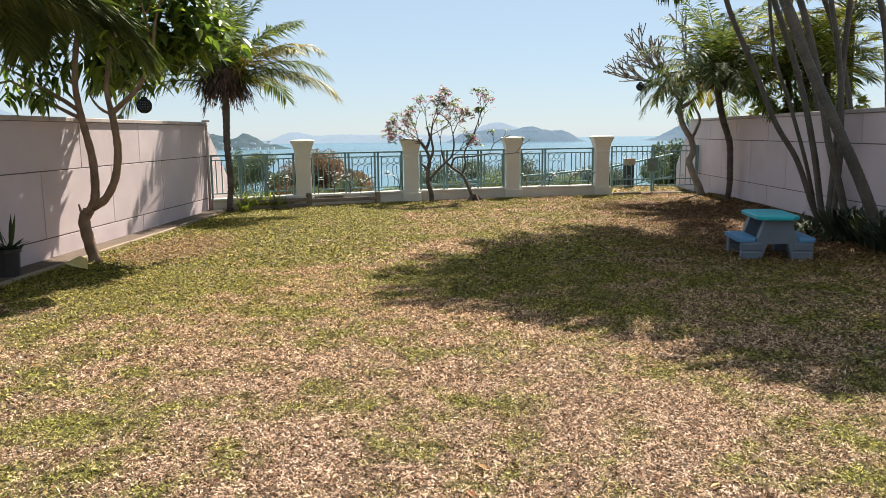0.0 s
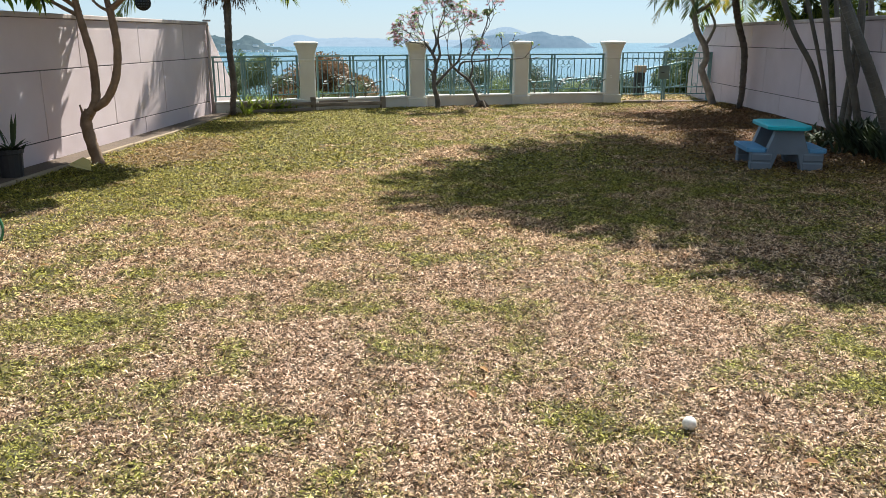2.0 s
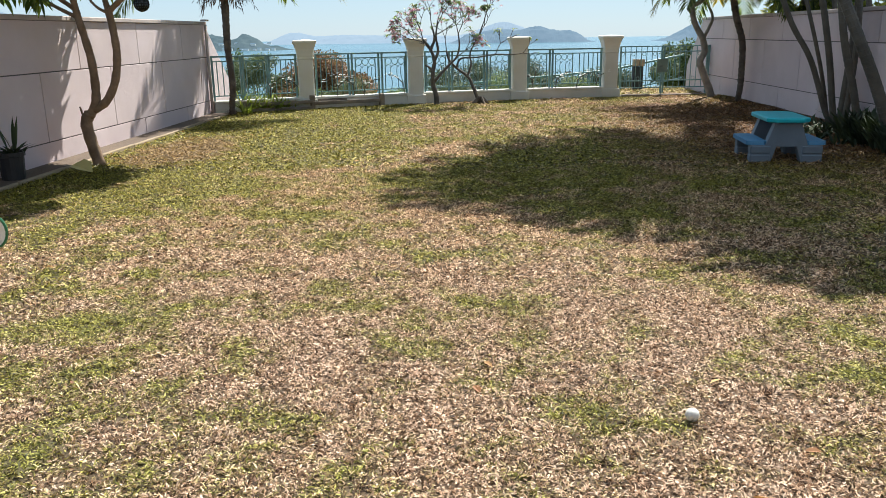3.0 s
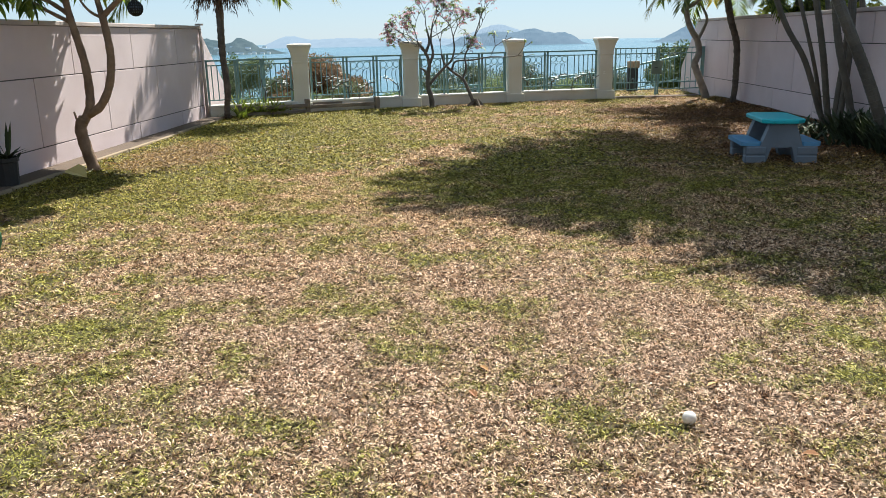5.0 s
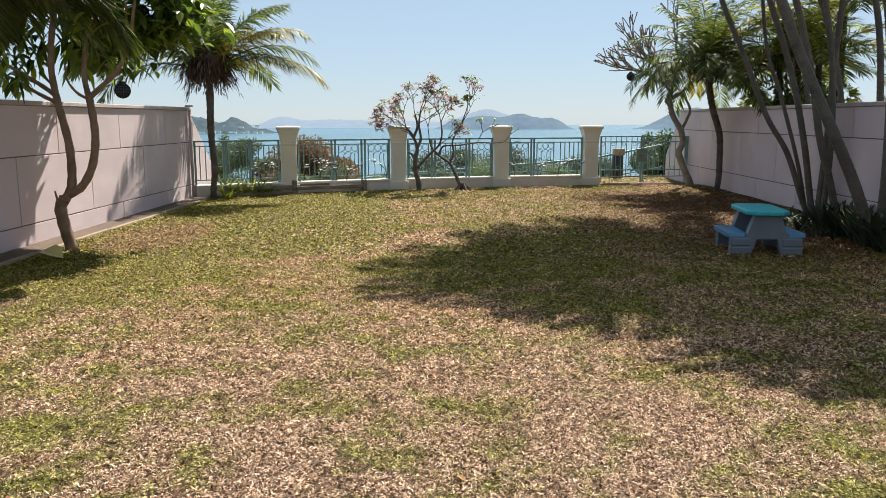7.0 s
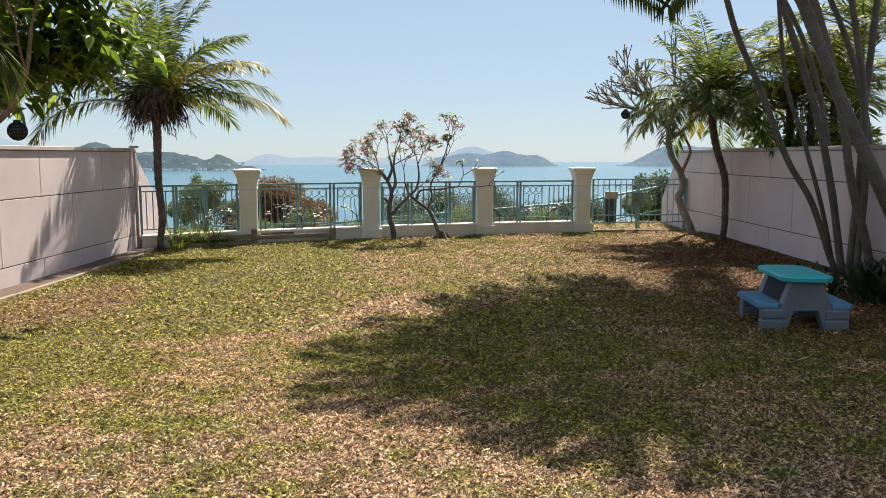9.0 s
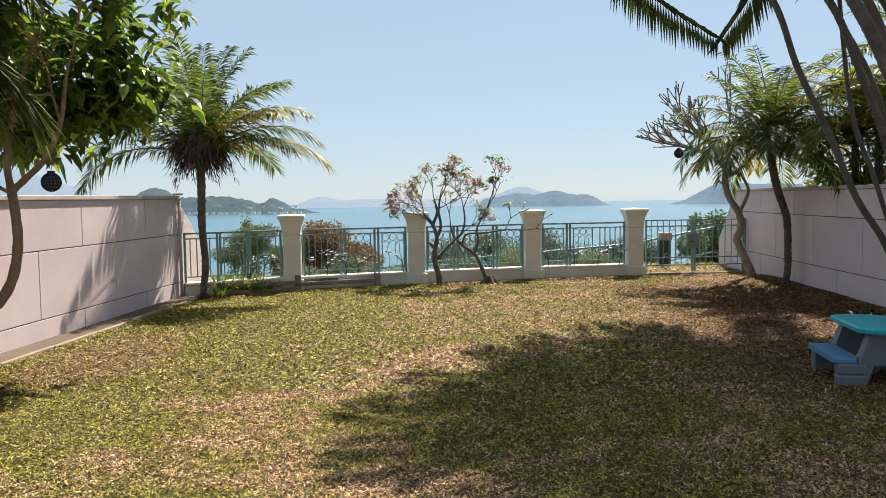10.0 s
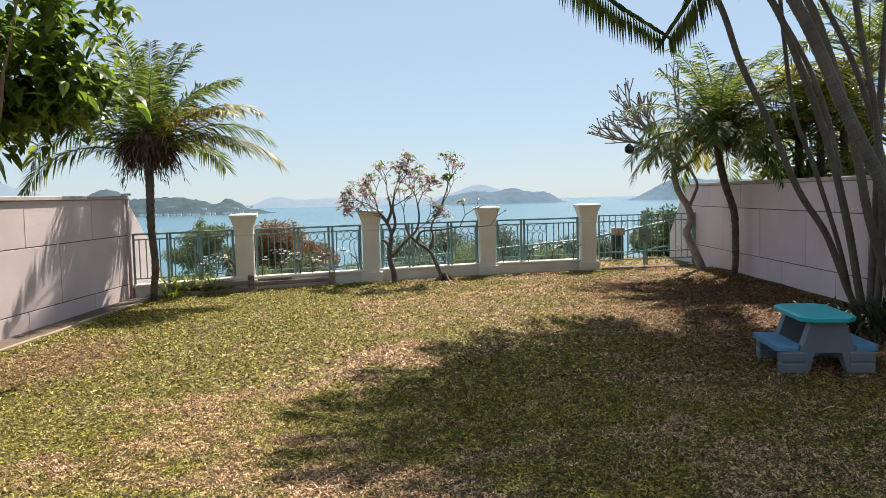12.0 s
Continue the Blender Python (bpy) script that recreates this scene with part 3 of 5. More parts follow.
def build_walls():
    west = panel_wall("wall_west", WEST, 1, -3.0, 16.70, [(-0.1, 0.275), (0.275, 1.12), (1.12, 1.742)], (11.48, 10.46, 11.5), 1.93, 1.80, "pale pink rendered garden wall with dark panel joints")
    sloped_end("wall_west_end", WEST, 1, 16.702, 18.10, 1.74, 0.55, "pale pink wall end with a sloping top")
    east = panel_wall("wall_east", EAST, -1, -3.0, 21.25, [(-0.1, 0.47), (0.47, 1.31), (1.31, 1.748)], (15.95, 15.1, 16.0), 1.78, 1.806, "pinkish rendered garden wall in shade behind palms")
    sloped_end("wall_east_end", EAST, -1, 21.252, 22.5, 1.74, 0.6, "pinkish wall end with a sloping top in shade")
    pipe = thing("drain_pipe", (WEST + 0.045, 16.61, 0), "thin painted pipe with a cap on the wall's end", "pipe")
    g = Geo()
    g.tube([(0, 0, 0), (0, 0, 1.74)], 0.028, 10)
    part("pipe", g, "coping", pipe, smooth=True)
    g = Geo()
    g.box(-0.06, 0.055, -0.10, 0.07, 1.805, 1.84, 0.01)
    part("cap", g, "coping", pipe)
    # unseen wall, added tall and dark to hold back sky light
    s = Geo()
    s.box(-5.6, 5.85, -3.25, -3.0, -0.3, 7.0)
    solid("wall_south", s, "skyblock", "plain dark unseen wall added behind the lawn to block sky light", "wall", kind="structure")
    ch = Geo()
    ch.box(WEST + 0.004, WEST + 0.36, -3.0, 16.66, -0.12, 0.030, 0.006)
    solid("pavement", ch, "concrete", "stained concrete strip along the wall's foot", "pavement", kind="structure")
    for i in range(20):
        y = -2.9 + i * 0.99
        k = Geo()
        k.box(0, 0.05, 0, 0.98, -0.12, 0.040 + 0.006 * math.sin(i * 2.3), 0.008)
        solid("kerb", k, "kerb", "sandy concrete edging along the lawn", "kerb", (WEST + 0.368 + 0.006 * math.sin(i * 1.7), y, 0), group="lawn edging", kind="structure")


# ---- fence ----
PIERS = [(-3.62, 17.77), (-1.36, 18.72), (0.98, 19.53), (3.15, 20.02)]
ENDS = [(WEST + 0.02, 16.80), (EAST - 0.03, 20.36)]


def build_piers():
    angle = [math.degrees(math.atan2(b[1] - a[1], b[0] - a[0])) for a, b in zip([ENDS[0]] + PIERS, PIERS + [ENDS[1]])]

    def square(h, z, c=0.012):
        return [(-h + c, -h, z), (h - c, -h, z), (h, -h + c, z), (h, h - c, z), (h - c, h, z), (-h + c, h, z), (-h, h - c, z), (-h, -h + c, z)]
    first = thing("fence_pier", (*PIERS[0], 0), "cream painted masonry fence pier with a flared capital", "pier", "fence piers", (angle[0] + angle[1]) * 0.2)
    g = Geo()
    g.loft([square(0.215, -0.3), square(0.215, 0.19), square(0.208, 0.205)])
    part("base", g, "pier", first)
    g = Geo()
    g.loft([square(0.165, 0.205, 0.02), square(0.163, 1.02, 0.02)])
    part("shaft", g, "pier", first)
    g = Geo()
    g.loft([square(0.165, 1.02, 0.02), square(0.176, 1.035), square(0.176, 1.06), square(0.170, 1.07), square(0.176, 1.15), square(0.194, 1.24), square(0.222, 1.32), square(0.230, 1.345)])
    part("capital", g, "pier", first)
    g = Geo()
    g.loft([square(0.236, 1.345), square(0.247, 1.36), square(0.247, 1.40), square(0.225, 1.418), square(0.03, 1.43)])
    part("cap_slab", g, "pier", first)
    for i in (1, 2, 3):
        copy_thing(first, pose(*PIERS[i], 0, 0, 0, (angle[i] + angle[i + 1]) * 0.2))


def fence_panel(a, b, bays, label, z_plinth=0.25, inset=(0.2, 0.2)):
    """A painted metal railing from a to b. bays: S straight bars, R rings over waved bars, P a pair of posts."""
    ax, bx = Vector((*a, 0)), Vector((*b, 0))
    d = (bx - ax).normalized()
    start = ax + d * inset[0]
    length = (bx - ax).length - inset[0] - inset[1]
    ob = thing("fence_railing", start, label, "railing", "railing panels", math.degrees(math.atan2(d.y, d.x)))
    for name, z, h, t in (("top_rail", 1.125, 0.034, 0.030), ("middle_rail", 1.03, 0.022, 0.016), ("bottom_rail", 0.345, 0.022, 0.016)):
        g = Geo()
        g.box(0.0, length, -t, t, z - h / 2, z + h / 2, 0.004)
        part(name, g, "rail", ob)
    post, bar = Geo(), Geo()
    post.box(-0.019, 0.019, -0.019, 0.019, z_plinth - 0.02, 1.107)
    bar.box(-0.009, 0.009, -0.009, 0.009, 0.355, 1.02)
    post, bar = mesh_of("post", post, MAT["rail"]), mesh_of("bar", bar, MAT["rail"])
    weight = {"S": 4.6, "R": 3.6, "P": 0.75}
    unit = length / sum(weight[c] for c in bays)

    def put(me, x, name):
        part(name, me, "rail", ob).location = (x, 0, 0)
    put(post, 0.02, "post")
    put(post, length - 0.02, "post")
    x = 0.0
    waves = {}
    for c in bays:
        w = weight[c] * unit
        if c == "P":
            put(post, x + 0.02, "post")
            put(post, x + w - 0.02, "post")
        elif c == "S":
            n = max(3, round(w / 0.115))
            for k in range(1, n):
                put(bar, x + w * k / n, "bar")
        else:
            for e in (0.10, 0.90):
                put(bar, x + w * e, "bar")
            r = w * 0.8 / 6
            if "ring" not in waves:
                g = Geo()
                g.ring((0, 0, 0), (0, 1, 0), r - 0.006, 0.007, 14, 4)
                waves["ring"] = mesh_of("ring", g, MAT["rail"])
                g = Geo()
                g.tube([(0.02 * math.sin(t * 6.0) * (1 if t < 1.05 else 0), 0, 0.355 + (0.47) * t) for t in spread(0.0, 1.0, 13)], 0.0075, 5)
                waves["bar"] = mesh_of("wave_bar", g, MAT["rail"])
                g = Geo()
                g.tube([(r * math.cos(q), 0, r * 0.75 * math.sin(q)) for q in spread(0, math.pi, 8)], 0.006, 5)
                waves["arc"] = mesh_of("scroll", g, MAT["rail"])
            for k in range(3):
                cx = x + w * 0.1 + r * (2 * k + 1)
                part("ring", waves["ring"], "rail", ob).location = (cx, 0, 1.018 - r)
                part("scroll", waves["arc"], "rail", ob).location = (cx, 0, 0.81)
                put(waves["bar"], cx + r * (0.8 if k < 2 else 0.0), "wave_bar")
        x += w
    return ob


def plinth(a, b, top=0.25):
    ax, bx = Vector((*a, 0)), Vector((*b, 0))
    d = bx - ax
    g = Geo()
    g.box(0, d.length, -0.11, 0.11, -0.4, top - 0.05, 0.004)
    ob = solid("plinth", g, "pier", "low cream plinth under the railing", "plinth", (a[0], a[1], 0), math.degrees(math.atan2(d.y, d.x)), kind="structure")
    g = Geo()
    g.box(0, d.length, -0.135, 0.135, top - 0.05, top, 0.01)
    part("plinth_cap", g, "pier", ob)


def build_gate():
    a, b = Vector((*PIERS[3], 0)), Vector((*ENDS[1], 0))
    d = (b - a).normalized()
    turn = math.degrees(math.atan2(d.y, d.x))
    total = (b - a).length - 0.24
    leaf_w = total * 0.475
    for i in range(2):
        x0 = 0.24 + i * (leaf_w + 0.015)
        w = leaf_w if i == 0 else total - leaf_w - 0.06
        ob = thing("metal_gate", a + d * x0, "closed teal-grey metal garden gate leaf with thin bars", "gate", "gate leaves", turn)
        for nm, z in (("top_rail", 1.155), ("middle_rail", 1.03), ("lower_rail", 0.36), ("bottom_rail", 0.20)):
            g = Geo()
            g.box(0.0, w, -0.013, 0.013, z - 0.012, z + 0.012)
            part(nm, g, "rail", ob)
        g = Geo()
        g.box(-0.017, 0.017, -0.017, 0.017, 0.07, 1.165)
        stile = mesh_of("stile", g, MAT["rail"])
        for x in (0.02, w - 0.02):
            part("stile", stile, "rail", ob).location = (x, 0, 0)
        g = Geo()
        g.box(-0.007, 0.007, -0.007, 0.007, 0.20, 1.15)
        bar = mesh_of("bar", g, MAT["rail"])
        g = Geo()
        g.ring((0, 0, 0), (0, 1, 0), 0.042, 0.006, 12, 4)
        ring = mesh_of("ring", g, MAT["rail"])
        n = 8
        for k in range(1, n):
            part("bar", bar, "rail", ob).location = (w * k / n, 0, 0)
        for k in range(0, n, 2):
            part("ring", ring, "rail", ob).location = (w * (k + 0.5) / n, 0, 0.98)
            part("ring", ring, "rail", ob).location = (w * (k + 1.5) / n, 0, 0.41)
        if i == 0:
            g = Geo()
            g.box(w - 0.14, w + 0.12, -0.035, -0.020, 0.55, 0.86, 0.004)
            plate = part("lock_plate", g, "plate", ob, "flat grey-green lock plate")
            g = Geo()
            g.tube([(w - 0.02, -0.036, 0.70), (w - 0.02, -0.075, 0.70), (w - 0.09, -0.075, 0.70)], 0.009, 6)
            part("handle", g, "wire", plate)
            g = Geo()
            g.tube([(w - 0.02, -0.025, 0.02), (w - 0.02, -0.025, 0.40)], 0.010, 6)
            part("drop_bolt", g, "rail", ob)
    g = Geo()
    g.box(-0.03, 0.03, -0.03, 0.03, 0.0, 1.22, 0.004)
    solid("gate_post", g, "rail", "square teal-grey gate post against the wall", "post", (b.x - 0.03, b.y, -0.05), turn)
    g = Geo()
    g.box(0.20, total + 0.2, -0.16, 0.16, -0.3, 0.035, 0.01)
    solid("threshold", g, "concrete", "low concrete threshold under the gate", "threshold", a, turn, kind="structure")
    g = Geo()
    g.box(0, 0.66, -0.05, 0.05, 0.0, 0.07, 0.01)
    solid("timber_offcut", g, "timber", "weathered timber offcut lying by the gate", "timber", a + d * 0.28 + Vector((0, -0.27, 0)), turn)


def build_fence():
    build_piers()
    for a, b in zip([ENDS[0]] + PIERS[:3], PIERS):
        plinth(a, b)
    fence_panel(ENDS[0], PIERS[0], "SPRPS", "teal-grey painted metal railing beside the wall", inset=(0.0, 0.2))
    fence_panel(PIERS[0], PIERS[1], "SPRPR", "teal-grey painted metal railing with rings and waved bars")
    fence_panel(PIERS[1], PIERS[2], "RPSPR", "teal-grey painted metal railing behind the flowering shrub")
    fence_panel(PIERS[2], PIERS[3], "RPRS", "teal-grey painted metal railing with rings and waved bars")
    build_gate()


def build_lower_rail():
    """The sloping handrail of the path below the garden."""
    ob = thing("handrail", (-4.9, 23.3, 0), "pale teal handrail with bars on the path below the fence", "railing")
    ends = ((0.0, -0.40), (2.9, 0.0), (8.55, 0.46), (10.6, 0.86))

    def top(x):
        for (x0, z0), (x1, z1) in zip(ends, ends[1:]):
            if x <= x1:
                return z0 + (z1 - z0) * (x - x0) / (x1 - x0)
        return ends[-1][1]
    g = Geo()
    g.tube([(x, 0, z) for x, z in ends], 0.028, 8)
    part("top_rail", g, "rail", ob)
    g = Geo()
    g.tube([(x, 0, z - 0.62) for x, z in ends], 0.018, 6)
    part("lower_rail", g, "rail", ob)
    for k in range(71):
        x = 0.05 + k * 0.148
        z = top(x)
        g = Geo()
        big = k % 9 == 0
        g.tube([(x, 0, z - (2.0 if big else 0.62)), (x, 0, z)], 0.024 if big else 0.009, 5)
        part("post" if big else "bar", g, "rail", ob)
    post = thing("bollard", (4.16, 22.0, 0.0), "dark post with two small tan boxes outside the gate", "post")
    g = Geo()
    g.box(-0.075, 0.075, -0.09, 0.09, -0.1, 0.62, 0.01)
    part("column", g, "darkpost", post)
    for x in (-0.01, 0.145):
        g = Geo()
        g.box(x - 0.07, x + 0.07, -0.09, 0.09, 0.625, 0.80, 0.015)
        part("box", g, "tan", post)
    g = Geo()
    g.box(0.10, 0.19, -0.05, 0.05, -0.1, 0.62, 0.01)
    part("side_post", g, "darkpost", post)


# ---- plants ----
def frond(g, stem, origin, az, elev, length, droop, leaf_len, leaf_w, pairs, rnd, sag=0.5, bare=0.14, vee=0.35, plume=0.25):
    """A feather frond: an arching midrib with leaflets on both sides."""
    p, e = Vector(origin), elev
    n = 14
    pts = [p.copy()]
    for i in range(n):
        d = Vector((math.cos(az) * math.cos(e), math.sin(az) * math.cos(e), math.sin(e)))
        p = p + d * length / n
        pts.append(p.copy())
        e -= droop / n * (0.5 + i / n)
    stem.tube(pts, [0.016 * (1 - 0.85 * i / n) + 0.002 for i in range(n + 1)], 5, False)
    for k in range(pairs):
        t = bare + (1 - bare) * (k + rnd.random() * 0.5) / pairs
        f = t * n
        i = min(int(f), n - 1)
        q = pts[i].lerp(pts[i + 1], f - i)
        d = (pts[i + 1] - pts[i]).normalized()
        side = d.cross(Vector((0, 0, 1)))
        if side.length < 0.05:
            side = Vector((-math.sin(az), math.cos(az), 0))
        side.normalize()
        up = side.cross(d).normalized()
        ln = leaf_len * (0.45 + 0.75 * math.sin(math.pi * min(1.0, 0.12 + 0.86 * t))) * rnd.uniform(0.85, 1.1)
        for s in (-1, 1):
            dd = (d * (0.55 + 0.5 * t) + side * s + up * (vee + rnd.uniform(-plume, plume))).normalized()
            wide = up.cross(dd).normalized() if abs(up.dot(dd)) < 0.99 else side
            wide = (wide + up * rnd.uniform(-0.4, 0.4)).normalized()
            g.leaflet(q, dd, ln, leaf_w, wide, sag * rnd.uniform(0.6, 1.3))


def bent_frond(g, line, leaf_len, leaf_w, pairs, rnd):
    """A wind-bent frond along a given midrib, its leaflets hanging."""
    pts = smoothed(line, 6)
    n = len(pts) - 1
    g.tube(pts, [0.014 * (1 - 0.8 * i / n) + 0.002 for i in range(n + 1)], 5, False)
    for k in range(pairs):
        f = (0.1 + 0.9 * k / pairs) * n
        i = min(int(f), n - 1)
        q = pts[i].lerp(pts[i + 1], f - i)
        d = (pts[i + 1] - pts[i]).normalized()
        side = d.cross(Vector((0, 1, 0.2))).normalized()
        ln = leaf_len * (0.5 + 0.6 * math.sin(math.pi * min(1, 0.1 + 0.85 * f / n))) * rnd.uniform(0.85, 1.1)
        for s in (-1, 1):
            dd = (d * 0.8 + side * s * 0.9 + Vector((0, rnd.uniform(-0.3, 0.3), -0.75))).normalized()
            g.leaflet(q, dd, ln, leaf_w, Vector((-dd.z, 0.3, dd.x)).normalized(), 0.7)


def put_frond(parent, origin, az, elev, length, droop, leaf_len, leaf_w, pairs, rnd, material="palm", sag=0.5, label="", vee=0.35, plume=0.25):
    g = Geo()
    frond(g, g, origin, az, elev, length, droop, leaf_len, leaf_w, pairs, rnd, sag, vee=vee, plume=plume)
    return part("frond", g, material, parent, label)


def bark_trunk(pts, r0, r1, rings, rnd, seg=12, depth=0.055):
    """A trunk with bulges from old leaf bases."""
    line = smoothed(pts, rings)
    n = len(line)
    g = Geo()
    g.tube(line, [(r0 + (r1 - r0) * i / (n - 1)) * (1 + depth * (1 if i % 2 else -1) + rnd.uniform(-0.05, 0.05)) for i in range(n)], seg)
    return g


def feather_palm(at, trunk, r0, r1, fronds, crown_r, label, seed, skirt=90, dense=34, leaf=0.27):
    """A short date palm: rough trunk, skirt of dead leaf bases, arching crown."""
    rnd = random.Random(seed)
    ob = thing("date_palm", at, label, "palm tree")
    part("trunk", bark_trunk(trunk, r0, r1, 9, rnd), "palmbark", ob)
    top = Vector(trunk[-1])
    boots = Geo()
    for k in range(170):
        t = rnd.random()
        i = t * (len(trunk) - 1)
        a, b = Vector(trunk[int(i)]), Vector(trunk[min(int(i) + 1, len(trunk) - 1)])
        p = a.lerp(b, i - int(i))
        az = rnd.uniform(0, 2 * math.pi)
        d = Vector((math.cos(az), math.sin(az), 0.9)).normalized()
        boots.leaflet(p + Vector((d.x, d.y, 0)) * (r0 + (r1 - r0) * t) * 0.9, d, rnd.uniform(0.04, 0.08), 0.03, Vector((-d.y, d.x, 0)), 0)
    part("leaf_base", boots, "palmbark", ob, "stubs of old leaf bases on the trunk", kind="stuff")
    foot = Geo()
    for k in range(150):
        az = rnd.uniform(0, 2 * math.pi)
        d = Vector((math.cos(az), math.sin(az), rnd.uniform(0.1, 1.6))).normalized()
        foot.leaflet(Vector(trunk[0]) + Vector((d.x * 0.07, d.y * 0.07, rnd.uniform(0.06, 0.16))), d, rnd.uniform(0.08, 0.20), 0.016, Vector((-d.y, d.x, 0)), 0.8)
    part("root_fibre", foot, "dead", ob, "tuft of dry fibres round the trunk's foot", kind="stuff")
    sk = Geo()
    for k in range(skirt):
        az = rnd.uniform(0, 2 * math.pi)
        e = rnd.uniform(-0.2, 0.95)
        q = top + Vector((0, 0, rnd.uniform(0.0, 0.36)))
        ln = rnd.uniform(0.42, 0.75 if k % 9 else 1.05) * crown_r * 0.46
        line = []
        for i in range(5):
            line.append(q.copy())
            q = q + Vector((math.cos(az) * math.cos(e), math.sin(az) * math.cos(e), math.sin(e))) * ln / 4
            e -= 0.46
        sk.tube(line, [0.012, 0.011, 0.009, 0.007, 0.004], 4, False)
        for m in range(7):
            i = rnd.randrange(1, 5)
            d = Vector((math.cos(az + rnd.uniform(-0.9, 0.9)), math.sin(az + rnd.uniform(-0.9, 0.9)), rnd.uniform(-1.6, -0.3))).normalized()
            sk.leaflet(line[i], d, rnd.uniform(0.08, 0.2), 0.021, Vector((-d.y, d.x, 0.1)).normalized(), 0.5)
    part("dead_skirt", sk, "dead", ob, "hanging skirt of dead brown fronds", kind="stuff")
    for az, elev, ln, droop, old in fronds:
        put_frond(ob, top + Vector((0, 0, 0.02)), math.radians(az), math.radians(elev), ln, droop * (1.12 if elev < 52 else 0.95), leaf, 0.030, dense, rnd, "palm_old" if old else "palm", 0.9, vee=0.15, plume=0.4)
    return ob


def crown_fronds(seed, n, length, low, high, old_every=9):
    """Azimuth, rise, length, droop and age for n fronds all round."""
    rnd = random.Random(seed)
    out = []
    for k in range(n):
        u = (k + 0.5) / n
        elev = high - (high - low) * u ** 0.9 + rnd.uniform(-6, 6)
        az = (k * 137.5 + rnd.uniform(-15, 15)) % 360
        droop = 0.7 + 0.9 * (1 - abs(elev - 35) / 90) + rnd.uniform(-0.15, 0.2)
        out.append((az, elev, length * rnd.uniform(0.82, 1.08), droop, k % old_every == old_every - 1))
    return out


def leaf_cluster(g, c, d, n, size, rnd, hang=0.35, width=0.28):
    """A whorl of leaves at a twig's end."""
    for k in range(n):
        az = rnd.uniform(0, 2 * math.pi)
        o = Vector((math.cos(az), math.sin(az), rnd.uniform(-0.7, 0.5)))
        dd = (o + d * 0.5).normalized()
        p = c + Vector((rnd.gauss(0, 1), rnd.gauss(0, 1), rnd.gauss(0, 1))) * size * 0.35
        ln = size * rnd.uniform(0.7, 1.2)
        nrm = (Vector((0, 0, 1)) + Vector((rnd.uniform(-.5, .5), rnd.uniform(-.5, .5), 0))).normalized()
        g.leaf(p, dd, ln, ln * width, nrm, hang * rnd.uniform(0.4, 1.6))


def grow(g, p, d, length, r, depth, rnd, tips, spread_angle=0.55, rise=0.12, split=(2, 3), shrink=0.78, bias=None):
    """Forking branches; the twig ends are gathered in tips."""
    line = [p.copy()]
    q = p.copy()
    dd = d.copy()
    for i in range(3):
        dd = (dd + Vector((rnd.uniform(-.18, .18), rnd.uniform(-.18, .18), rnd.uniform(-.08, .14)))).normalized()
        q = q + dd * length / 3
        line.append(q.copy())
    g.tube(line, [r, r * 0.93, r * 0.86, r * 0.8], 6 if r > 0.012 else 5, True)
    if depth == 0:
        tips.append((q, dd))
        return
    n = rnd.choice(split)
    roll = rnd.uniform(0, 2 * math.pi)
    u = dd.orthogonal().normalized()
    w = dd.cross(u)
    for k in range(n):
        a = roll + 2 * math.pi * k / n + rnd.uniform(-0.4, 0.4)
        nd = dd + (u * math.cos(a) + w * math.sin(a)) * math.tan(spread_angle * rnd.uniform(0.7, 1.25)) + Vector((0, 0, rise))
        if bias:
            nd += bias
        grow(g, q, nd.normalized(), length * shrink * rnd.uniform(0.8, 1.15), r * 0.76, depth - 1, rnd, tips, spread_angle, rise, split, shrink, bias)


def build_lantern(at, cord_to, label):
    ob = thing("lantern", at, label, "lantern", "hanging lanterns")
    g = Geo()
    r = 0.085
    for k in range(9):
        a = math.pi * k / 9
        g.ring((0, 0, 0), (math.cos(a), math.sin(a), 0), r, 0.006, 16, 4)
    for z in (-0.06, -0.03, 0.0, 0.03, 0.06):
        g.ring((0, 0, z), (0, 0, 1), math.sqrt(r * r - z * z), 0.006, 16, 4)
    part("cage", g, "wire", ob, "dark openwork metal ball")
    g = Geo()
    g.ball((0, 0, 0), 0.074, seg=12, rows=8)
    part("shade", g, "greyplastic", ob, "dull blue-grey ball", smooth=True)
    g = Geo()
    g.tube([(0, 0, 0.084), (0, 0, 0.105)], 0.034, 12)
    part("cap", g, "wire", ob)
    g = Geo()
    g.tube([(0, 0, 0.10), tuple(Vector(cord_to) - Vector(at))], 0.003, 5)
    part("cord", g, "wire", ob)
    return ob


